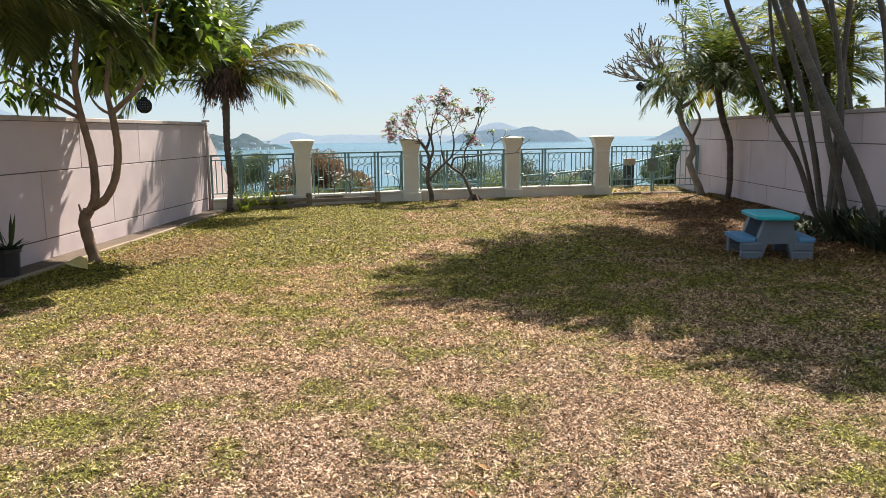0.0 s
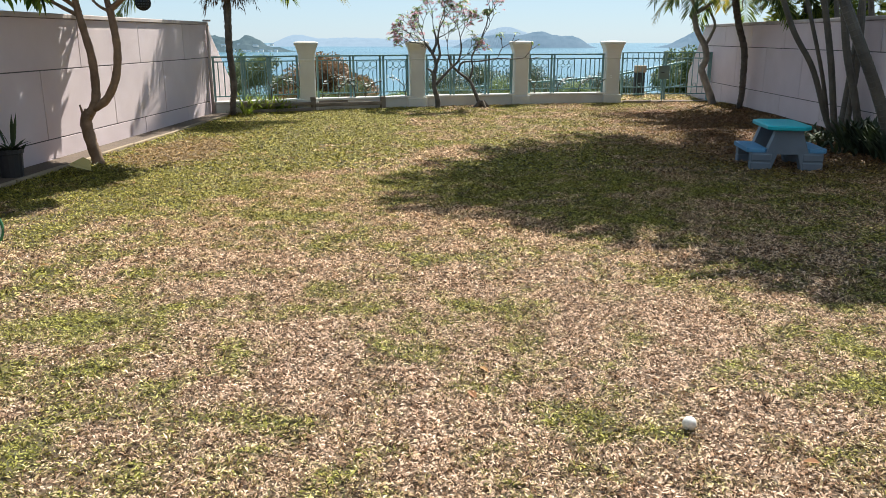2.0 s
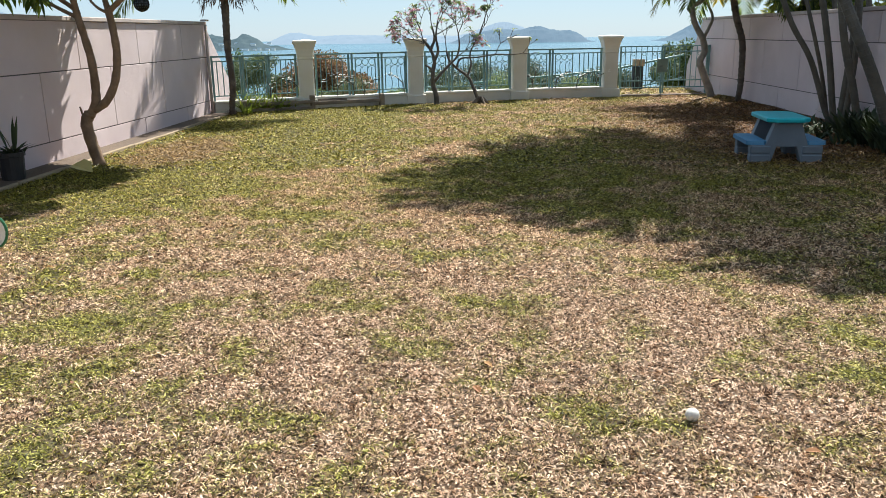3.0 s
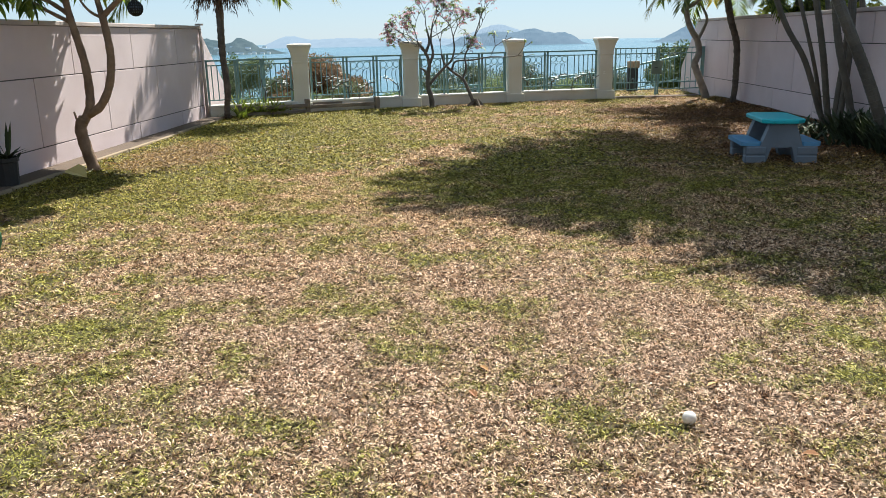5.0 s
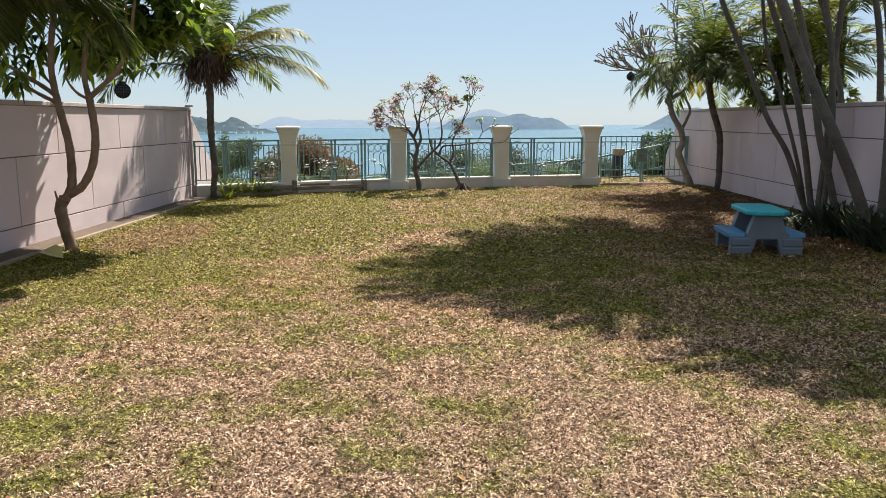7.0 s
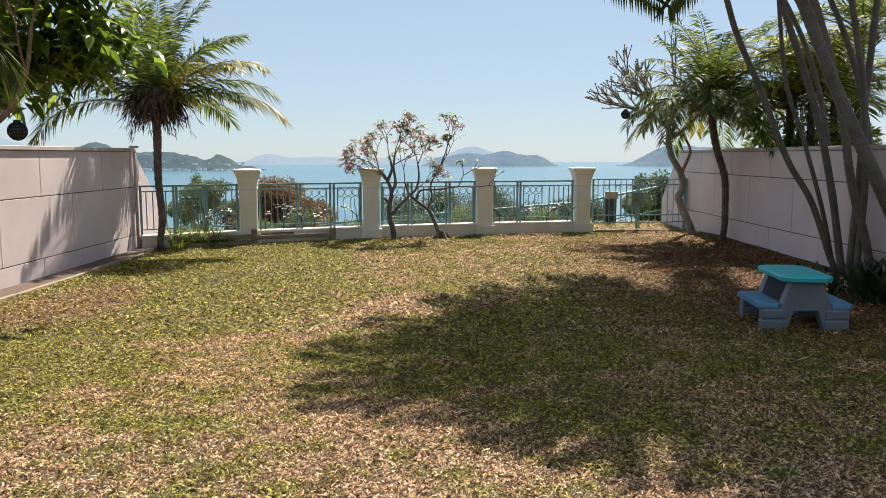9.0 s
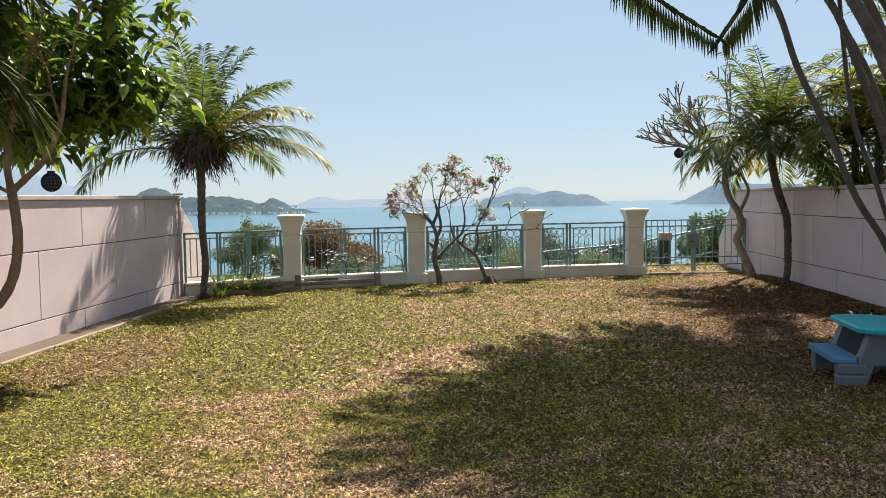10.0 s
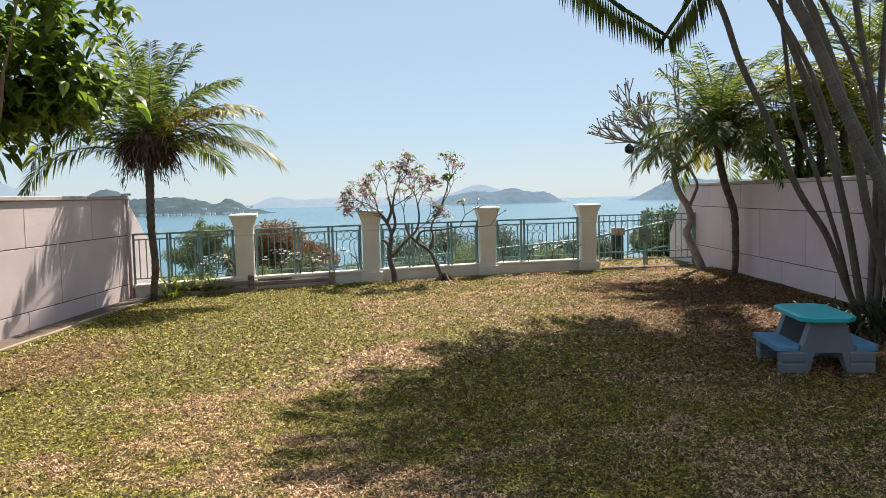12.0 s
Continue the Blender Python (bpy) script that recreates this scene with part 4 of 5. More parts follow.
def build_west_tree():
    rnd = random.Random(21)
    at = (-4.72, 10.36, 0)
    ob = thing("garden_tree", at, "forked young tree with glossy broad leaves by the wall", "tree")
    g = Geo()

    def limb(pts, r0, r1, seg=9):
        line = smoothed(pts, 5)
        n = len(line)
        g.tube(line, [(r0 + (r1 - r0) * i / (n - 1)) * (1 + 0.06 * math.sin(i * 1.9)) for i in range(n)], seg)
    limb([(0.02, 0, -0.1), (0.01, 0, 0.05), (-0.05, 0, 0.30), (-0.08, 0, 0.52), (-0.02, 0, 0.64)], 0.075, 0.068, 11)
    limb([(-0.03, 0, 0.60), (0.06, 0, 0.74), (0.09, 0, 0.95), (0.08, 0, 1.28), (0.02, 0, 1.60), (-0.03, 0, 1.86), (-0.06, 0, 2.2), (-0.02, 0.05, 2.7), (0.1, 0.1, 3.2)], 0.058, 0.030)
    limb([(0.04, 0, 0.68), (0.20, 0, 0.78), (0.34, 0, 1.02), (0.40, 0, 1.33), (0.39, 0, 1.60), (0.36, 0, 1.84)], 0.052, 0.042)
    limb([(0.36, 0, 1.82), (0.52, 0, 1.95), (0.72, 0, 2.14), (0.9, -0.05, 2.45), (1.0, -0.1, 2.85)], 0.036, 0.018)
    limb([(0.36, 0, 1.82), (0.30, 0.05, 2.1), (0.34, 0.1, 2.5), (0.5, 0.1, 3.0), (0.7, 0.1, 3.5)], 0.036, 0.018)
    limb([(-0.02, 0, 1.84), (-0.22, 0, 1.98), (-0.45, 0, 2.12), (-0.75, 0, 2.3)], 0.030, 0.016)
    limb([(-0.02, 0, 1.76), (-0.22, 0, 1.86), (-0.5, 0, 2.02), (-0.85, 0, 2.22)], 0.026, 0.014)
    limb([(0.36, 0, 1.80), (0.22, 0, 1.88), (0.12, 0, 2.02), (0.10, 0, 2.2)], 0.020, 0.008)
    limb([(-0.07, 0, 0.56), (-0.11, 0, 0.62), (-0.13, -0.01, 0.72)], 0.022, 0.010)
    part("trunk", g, "bark", ob, smooth=True)
    twigs, crown = Geo(), Geo()
    heads = [((0.1, 0.1, 3.2), (0.1, 0, 1)), ((-0.02, 0.05, 2.7), (-0.1, 0.9, 0.4)), ((0.1, 0.1, 3.2), (-0.1, 0.9, 0.2)), ((1.0, -0.1, 2.85), (0.2, 0, 0.8)), ((0.7, 0.1, 3.5), (0.0, 0, 0.9)), ((-0.75, 0, 2.3), (-0.6, 0, 0.3)), ((-0.85, 0, 2.22), (-0.7, 0, -0.1)), ((0.34, 0.1, 2.5), (0.5, 0.5, 0.6)), ((0.9, -0.05, 2.45), (0.2, -0.6, 0.4)), ((-0.02, 0.05, 2.7), (-0.6, 0.3, 0.5))]
    tips = []
    for p, d in heads:
        grow(twigs, Vector(p), Vector(d).normalized(), 0.42, 0.014, 3, rnd, tips, 0.6, 0.02, (2, 3), 0.8)
    for p, d in tips:
        if (p.z < 2.1 and p.x > -0.2) or rnd.random() < 0.45:
            continue
        leaf_cluster(crown, p, d, 8, 0.20, rnd, 0.35, 0.48)
    # drooping outer sprays over the lawn
    for k in range(150):
        t = rnd.random()
        x = 0.35 + 1.05 * t + rnd.gauss(0, 0.12)
        low = 2.28 + 0.42 * t
        c = Vector((x, rnd.uniform(0.2, 1.4), low + abs(rnd.gauss(0, 0.72))))
        leaf_cluster(crown, c, Vector((0.5, -0.3, -0.1)), 10, 0.21, rnd, 0.4, 0.48)
    for k in range(26):
        c = Vector((rnd.uniform(-0.9, -0.25), rnd.uniform(-0.4, 0.4), rnd.uniform(2.0, 2.9)))
        leaf_cluster(crown, c, Vector((0, 0, -0.5)), 10, 0.17, rnd, 0.6, 0.42)
    for k in range(75):
        c = Vector((rnd.uniform(-0.45, 0.30), rnd.uniform(0.35, 1.55), rnd.uniform(2.35, 3.7)))
        leaf_cluster(crown, c, Vector((0, 0.2, -0.6)), 9, 0.24, rnd, 0.7, 0.40)
    part("twig_mass", twigs, "bark", ob, kind="stuff")
    part("crown", crown, "mango", ob, "glossy drooping lance-shaped leaves", kind="stuff")
    build_lantern((-3.93, 10.30, 1.90), (-3.90, 10.33, 2.22), "round dark openwork lantern hanging in the tree")
    # palm whose fronds hang over the lawn
    r2 = random.Random(5)
    palm = thing("areca_palm", (-5.02, 7.75, 0), "areca palm with drooping yellow-green fronds beside the lawn", "palm tree")
    part("trunk", ring_trunk([(0, 0, -0.05), (0.02, 0.05, 1.0), (0.06, 0.2, 2.0), (0.22, 0.5, 2.95)], 0.08, 0.06, r2), "ringbark", palm)
    for k in range(30):
        az = 44 + 70 * ((k * 0.618) % 1.0) + r2.uniform(-8, 8)
        el = 8 + 62 * ((k * 0.382 + 0.1) % 1.0)
        put_frond(palm, (0.22, 0.5, 2.95), math.radians(az), math.radians(el), 1.75 + 0.010 * el + r2.uniform(-0.15, 0.25), 1.35 + 0.014 * el, 0.42, 0.030, 78, r2, "areca", 1.1, plume=0.4)
    for az, el in ((150, 40), (175, 55), (215, 50), (270, 55), (310, 45)):
        put_frond(palm, (0.22, 0.5, 2.95), math.radians(az), math.radians(el), 1.8, 2.2, 0.40, 0.030, 60, r2, "areca", 1.1, plume=0.4)


def ring_trunk(pts, r0, r1, rnd, pitch=0.075):
    """A smooth stem with raised leaf-scar rings."""
    line = smoothed(pts, 24)
    out, radii, run = [], [], 0.0
    total = sum((b - a).length for a, b in zip(line, line[1:]))
    n = int(total / pitch)
    acc = [0.0]
    for a, b in zip(line, line[1:]):
        acc.append(acc[-1] + (b - a).length)

    def at(s):
        for i in range(len(acc) - 1):
            if s <= acc[i + 1]:
                return line[i].lerp(line[i + 1], (s - acc[i]) / max(acc[i + 1] - acc[i], 1e-6))
        return line[-1]
    for k in range(n):
        s = total * k / n
        r = r0 + (r1 - r0) * k / n
        step = total / n
        for f, m in ((0.0, 0.97), (0.72, 0.985), (0.8, 1.04), (0.95, 1.035)):
            out.append(at(s + f * step))
            radii.append(r * m * (1 + rnd.uniform(-0.015, 0.015)))
    g = Geo()
    g.tube(out, radii, 10)
    return g


def build_palm_clump():
    stems = [
        ([(5.50, 13.2, 0), (5.32, 13.2, 0.26), (5.01, 13.2, 1.05), (4.65, 13.2, 1.63), (4.28, 13.2, 2.48), (3.92, 13.2, 3.23), (3.59, 13.3, 4.17), (3.2, 14.6, 5.4), (3.1, 15.3, 6.3)], 0.070, 0.055, 12, 2.6),
        ([(5.47, 13.0, 0), (5.35, 13.0, 0.23), (5.17, 13.0, 1.2), (4.92, 13.0, 2.19), (4.56, 13.0, 3.17), (4.23, 13.2, 4.1), (3.9, 14.6, 5.4), (3.7, 15.9, 6.4)], 0.078, 0.06, 12, 2.5),
        ([(5.52, 12.5, 0), (5.37, 12.5, 0.64), (5.16, 12.5, 1.33), (4.97, 12.5, 2.25), (4.68, 12.5, 3.23), (4.34, 12.5, 3.97), (3.75, 12.95, 5.0), (2.75, 13.65, 6.3)], 0.085, 0.065, 14, 2.2),
        ([(5.24, 10.9, -0.05), (4.92, 10.95, 0.8), (4.56, 11.0, 1.58), (4.22, 11.15, 2.4), (3.86, 11.3, 3.36), (3.5, 11.7, 4.3), (3.25, 12.2, 5.2)], 0.118, 0.09, 13, 2.0),
        ([(5.38, 12.8, 0), (5.36, 12.8, 0.3), (5.41, 12.8, 1.36), (5.43, 12.8, 2.36), (5.50, 12.8, 3.6), (5.6, 12.8, 5.0)], 0.075, 0.06, 9, 2.5),
        ([(5.35, 12.65, 0), (5.38, 12.6, 1.3), (5.29, 12.6, 2.47), (5.08, 12.6, 3.55), (4.8, 12.5, 5.0)], 0.070, 0.055, 9, 2.0),
        ([(5.45, 13.35, 0), (5.24, 13.35, 0.9), (4.92, 13.35, 1.9), (4.62, 13.35, 2.8), (4.4, 13.4, 4.9)], 0.05, 0.04, 8, 2.2),
        ([(5.44, 11.2, 0), (5.46, 11.2, 1.0), (5.42, 11.25, 2.3), (5.25, 11.3, 3.5), (4.75, 10.9, 5.0)], 0.11, 0.08, 10, 2.6),
        # extra stems added to shade the lawn, out of view or behind the wall
        ([(5.62, 9.85, 0), (5.55, 9.85, 1.5), (5.25, 10.0, 3.4), (4.5, 10.4, 5.3)], 0.09, 0.07, 9, 1.75),
        ([(6.10, 13.6, 0), (6.05, 13.7, 1.6), (5.75, 14.1, 3.4), (4.95, 14.8, 5.6)], 0.075, 0.055, 12, 2.6),
        ([(6.12, 12.6, 0), (6.10, 12.7, 1.6), (5.95, 12.9, 3.4), (5.4, 13.6, 5.4)], 0.085, 0.06, 12, 2.7),
        ([(6.10, 14.8, 0), (6.05, 14.9, 1.6), (5.7, 15.2, 3.4), (4.7, 15.8, 5.6)], 0.07, 0.055, 12, 2.4),
    ]
    for i, (pts, r0, r1, n, ln) in enumerate(stems):
        rnd = random.Random(240 + i)
        base = Vector(pts[0])
        local = [Vector(p) - base for p in pts]
        ob = thing("clump_palm", base, "slender ringed grey palm stem leaning out of a shaded clump", "palm tree", "palm clump")
        part("trunk", ring_trunk(local, r0 * 0.63, r1 * 0.63, rnd), "ringbark", ob)
        n += 1 if i > 1 else -1
        for k in range(n):
            az = 360 * k / n + rnd.uniform(-14, 14)
            el = rnd.uniform(25, 72)
            put_frond(ob, local[-1] + Vector((0, 0, -0.05)), math.radians(az), math.radians(el), ln * rnd.uniform(0.85, 1.1), rnd.uniform(1.2, 1.75), 0.62, 0.048, 52, rnd, "areca", 0.8, plume=0.4)
        if i == 0:
            for line in ([(3.1, 15.3, 6.3), (2.0, 14.8, 6.0), (1.75, 14.4, 5.2), (2.3, 14.2, 4.45), (3.22, 14.1, 3.78)], [(3.1, 15.3, 6.3), (3.5, 14.9, 6.1), (3.95, 14.5, 5.3), (3.75, 14.3, 4.5), (3.25, 14.1, 3.76)]):
                g = Geo()
                bent_frond(g, [Vector(p) - base for p in line], 0.46, 0.05, 90, rnd)
                part("frond", g, "areca", ob)
    rnd = random.Random(8)
    under = thing("clump_undergrowth", (5.2, 12.3, 0), "dark seedlings and suckers at the palms' feet", "undergrowth", kind="stuff")
    g = Geo()
    for k in range(70):
        p = Vector((rnd.uniform(-0.55, 0.3), rnd.uniform(-1.1, 1.3), -0.02))
        for m in range(7):
            az = rnd.uniform(0, 6.28)
            d = Vector((math.cos(az) * 0.6, math.sin(az) * 0.6, rnd.uniform(0.4, 1.4))).normalized()
            g.leaf(p, d, rnd.uniform(0.15, 0.5), 0.045, Vector((0, 0, 1)), 0.4)
    for k in range(120):
        p = Vector((rnd.uniform(-0.2, 0.3), rnd.uniform(-2.3, -0.2), -0.02))
        for m in range(7):
            az = rnd.uniform(0, 6.28)
            d = Vector((math.cos(az) * 0.4, math.sin(az) * 0.4, rnd.uniform(0.6, 1.4))).normalized()
            g.leaf(p, d, rnd.uniform(0.35, 0.95), 0.06, Vector((0, 0, 1)), 0.4)
    part("foliage", g, "darkleaf", under, kind="stuff")


def build_frangipani():
    rnd = random.Random(31)
    ob = thing("frangipani_tree", (5.22, 18.75, 0), "nearly bare grey frangipani with stubby branches by the gate", "tree")
    g = Geo()

    def limb(pts, r0, r1):
        line = smoothed(pts, 4)
        n = len(line)
        g.tube(line, [(r0 + (r1 - r0) * i / (n - 1)) * (1 + 0.05 * math.sin(2.1 * i)) for i in range(n)], 9)
    limb([(0.04, 0, -0.05), (-0.10, 0, 0.30), (-0.28, 0, 0.72), (-0.32, 0, 0.85), (-0.24, 0, 1.05), (-0.29, 0, 1.32), (-0.47, 0, 1.62), (-0.56, 0, 1.92), (-0.56, 0, 2.2)], 0.088, 0.055)
    limb([(-0.29, 0, 1.32), (-0.18, 0, 1.55), (-0.10, 0.05, 1.78), (-0.22, 0.1, 2.05), (-0.42, 0.1, 2.3)], 0.04, 0.02)
    limb([(-0.54, 0, 2.02), (-0.36, 0, 2.12), (-0.15, 0, 2.32), (0.05, 0, 2.5)], 0.05, 0.03)
    limb([(-0.5, 0, 1.86), (-0.64, 0, 1.92), (-0.68, 0, 1.98)], 0.03, 0.012)
    limb([(-0.56, 0, 2.18), (-0.75, -0.05, 2.36), (-1.0, -0.1, 2.52)], 0.045, 0.032)
    limb([(-0.56, 0, 2.18), (-0.62, 0.1, 2.42), (-0.78, 0.15, 2.7)], 0.045, 0.032)
    limb([(-0.56, 0, 2.18), (-0.50, -0.1, 2.5), (-0.46, -0.15, 2.8)], 0.042, 0.03)
    tips = []
    for p, d in (((-1.0, -0.1, 2.52), (-1, 0, 0.35)), ((-0.78, 0.15, 2.7), (-0.75, 0.1, 0.7)), ((-0.46, -0.15, 2.8), (-0.35, -0.2, 1)), ((0.05, 0, 2.5), (0.4, 0, 0.8)), ((-0.42, 0.1, 2.3), (-0.7, 0.3, 0.6)), ((-0.75, -0.05, 2.36), (-0.9, 0.3, 0.5)), ((-0.62, 0.1, 2.42), (-0.5, 0.5, 0.9)), ((-0.15, 0, 2.32), (0.1, 0.4, 1.0)), ((-0.70, 0.1, 2.55), (-0.9, -0.3, 0.45))):
        grow(g, Vector(p), Vector(d).normalized(), 0.44, 0.027, 3, rnd, tips, 0.42, 0.12, (2, 3, 3), 0.82, Vector((-0.05, 0, 0)))
    part("trunk", g, "greybark", ob, smooth=True)
    knobs = Geo()
    for p, d in tips:
        knobs.ball(p, 0.016, seg=6, rows=4)
    part("bud_tips", knobs, "greybark", ob, kind="stuff")
    build_lantern((3.72, 18.5, 2.48), (3.80, 18.62, 2.80), "small dark round lantern hanging from a bare branch")


def build_flowering_shrubs():
    specs = [
        ((-0.89, 18.25, 0), [
            [(0.02, 0, -0.06), (0.01, 0, 0.2), (-0.06, 0, 0.45), (-0.06, 0, 0.70), (-0.02, 0, 0.95), (-0.10, 0, 1.18), (-0.26, 0, 1.40)],
            [(-0.02, 0, 0.52), (0.14, 0, 0.70), (0.34, 0, 0.90), (0.46, 0, 1.02), (0.52, 0, 1.25), (0.50, 0, 1.5)],
            [(-0.02, 0, 0.95), (0.06, 0, 1.15), (0.02, 0, 1.45), (0.06, 0, 1.75)],
            [(-0.06, 0, 0.72), (-0.14, -0.05, 0.82), (-0.22, -0.05, 0.86)],
            [(-0.10, 0, 1.18), (-0.02, 0.1, 1.4), (-0.06, 0.1, 1.65)]],
         [((-0.26, 0, 1.40), (-0.8, 0, 0.5)), ((-0.26, 0, 1.40), (-0.4, 0.2, 0.9)), ((0.06, 0, 1.75), (0.2, 0, 1)), ((0.50, 0, 1.5), (0.25, 0, 1)), ((0.50, 0, 1.5), (-0.3, 0.2, 1)), ((-0.06, 0.1, 1.65), (-0.4, 0.1, 1)), ((0.06, 0, 1.7), (0.5, -0.2, 0.8)), ((-0.20, 0, 1.34), (-1.0, -0.2, 0.25)), ((0.04, 0, 1.5), (0.7, -0.2, 0.35)), ((0.46, 0, 1.02), (0.7, 0.1, 0.45)), ((-0.08, 0, 1.15), (-0.8, 0.2, 0.5))], 0.064, 5),
        ((0.06, 18.55, 0), [
            [(0.02, 0, -0.06), (-0.04, 0, 0.12), (-0.16, 0, 0.42), (-0.26, 0, 0.60), (-0.48, 0, 0.76), (-0.66, 0, 0.95), (-0.72, 0, 1.15)],
            [(-0.26, 0, 0.60), (-0.18, 0, 0.85), (-0.20, 0, 1.1), (-0.02, 0, 1.45), (0.1, 0, 1.75)],
            [(-0.50, 0, 0.80), (-0.40, 0, 0.98), (-0.05, 0, 1.0), (0.35, -0.05, 1.06), (0.7, -0.05, 1.05)]],
         [((0.1, 0, 1.75), (0.3, 0, 0.9)), ((-0.02, 0, 1.45), (0.5, 0, 0.7)), ((-0.72, 0, 1.15), (0.1, 0, 1)), ((0.35, -0.05, 1.06), (0.4, 0, 0.8)), ((0.7, -0.05, 1.05), (0.9, 0, 0.15))], 0.046, 4),
    ]
    for n, (at, limbs, heads, r, _) in enumerate(specs):
        rnd = random.Random(50 + n)
        ob = thing("flowering_shrub", at, "sparse grey-stemmed shrub with faded pink flowers" if n == 0 else "thin leaning shrub with mostly bare twigs", "shrub", "flowering shrubs")
        g = Geo()
        for k, pts in enumerate(limbs):
            line = smoothed(pts, 4)
            m = len(line)
            r0 = r if k == 0 else r * 0.55
            g.tube(line, [r0 * (1 - 0.62 * i / m) * (1 + 0.08 * math.sin(i * 2.3)) for i in range(m)], 8)
        tips = []
        for p, d in heads:
            sparse = n == 1 and p[2] < 1.1
            grow(g, Vector(p), Vector(d).normalized(), 0.25, 0.0105, 2 if sparse else 3, rnd, tips, 0.52, 0.06, (2, 2, 3), 0.84)
        part("trunk", g, "darkbark", ob, smooth=True)
        lv, fl = Geo(), Geo()
        for p, d in tips:
            if n == 1 and p.z < 1.5:
                k = 1 if rnd.random() < 0.4 else 0
            else:
                k = 6 if rnd.random() < 0.72 else 2
            for m in range(k):
                az = rnd.uniform(0, 6.28)
                lv.leaf(p, Vector((math.cos(az), math.sin(az), rnd.uniform(-0.3, 0.45))), rnd.uniform(0.08, 0.15), 0.044, Vector((0, 0, 1)), 0.45)
            if p.z > 1.35 and rnd.random() < ((0.55 if p.x < 0.1 else 0.35) if n == 0 else 0.15):
                for m in range(rnd.randint(3, 6)):
                    q = p + Vector((rnd.gauss(0, 0.05), rnd.gauss(0, 0.05), rnd.gauss(-0.04, 0.05)))
                    for j in range(5):
                        az = j * 1.257 + rnd.uniform(-.3, .3)
                        fl.leaf(q, Vector((math.cos(az), math.sin(az), -0.4)), rnd.uniform(0.035, 0.06), 0.034, Vector((0, 0, 1)), 0.5)
        part("foliage", lv, "smallleaf", ob, kind="stuff")
        if fl.v:
            part("blossom", fl, "pink", ob, "small faded pink flowers", kind="stuff")
    mound = Geo()
    rnd = random.Random(3)
    for k in range(9):
        a = rnd.uniform(0, 6.28)
        mound.tube([(math.cos(a) * 0.03, math.sin(a) * 0.03, 0.14), (math.cos(a) * 0.12, math.sin(a) * 0.1, 0.05), (math.cos(a) * 0.24, math.sin(a) * 0.2, -0.03)], [0.045, 0.035, 0.012], 6)
    solid("surface_roots", mound, "palmbark", "dark knotted roots at the foot of the leaning shrub", "roots", (0.08, 18.53, 0))


def bush(at, radii, material, n, size, seed, label, wide=0.5, full=1.0, flat=False, lobes=22, lean=0.0, fill=0.3):
    """Stems and a crown of leafy lobes; flat gives a spreading top of layered plates, lean lets one side fall away."""
    rnd = random.Random(seed)
    ob = thing("bush", at, label, "bush", "bushes below the fence")
    g = Geo()
    rx, ry, rz = radii
    for k in range(9):
        a = rnd.uniform(0, 6.28)
        g.tube(smoothed([(0, 0, -0.6), (math.cos(a) * rx * 0.2, math.sin(a) * ry * 0.2, rz * 0.5), (math.cos(a) * rx * 0.55, math.sin(a) * ry * 0.55, rz * 1.3)], 3), [0.05 - 0.006 * i for i in range(7)], 5)
    part("stems", g, "bark", ob)
    c = Geo()
    spots = []
    for _ in range(lobes):
        u, w = rnd.uniform(-1, 1), rnd.uniform(-1, 1)
        dome = math.sqrt(max(0.0, 1 - u * u * 0.9))
        top = rz * (1 + 0.8 * dome * (1 - lean * max(u, 0.0)))
        low = top - rz * 0.4 if flat else rz * 0.35
        spots.append((Vector((u * rx * 0.85, w * ry * 0.7, top - (top - low) * rnd.random() ** 1.7)), rnd.uniform(0.24, 0.42) * full))
    for k in range(n * 34):
        o, s = rnd.choice(spots)
        d = Vector((rnd.gauss(0, 1), rnd.gauss(0, 1), rnd.gauss(0, 1))).normalized()
        q = rnd.uniform(fill, 1.08)
        p = o + Vector((d.x * rx * s * q, d.y * ry * s * q, d.z * rz * s * q * (0.42 if flat else 0.85)))
        dd = (d + Vector((rnd.gauss(0, 0.6), rnd.gauss(0, 0.6), rnd.gauss(0, 0.6)))).normalized()
        ln = size * rnd.uniform(0.5, 1.0)
        c.leaflet(p, dd, ln, ln * wide, dd.orthogonal().normalized(), 0.4)
    part("crown", c, material, ob, kind="stuff")
    return ob


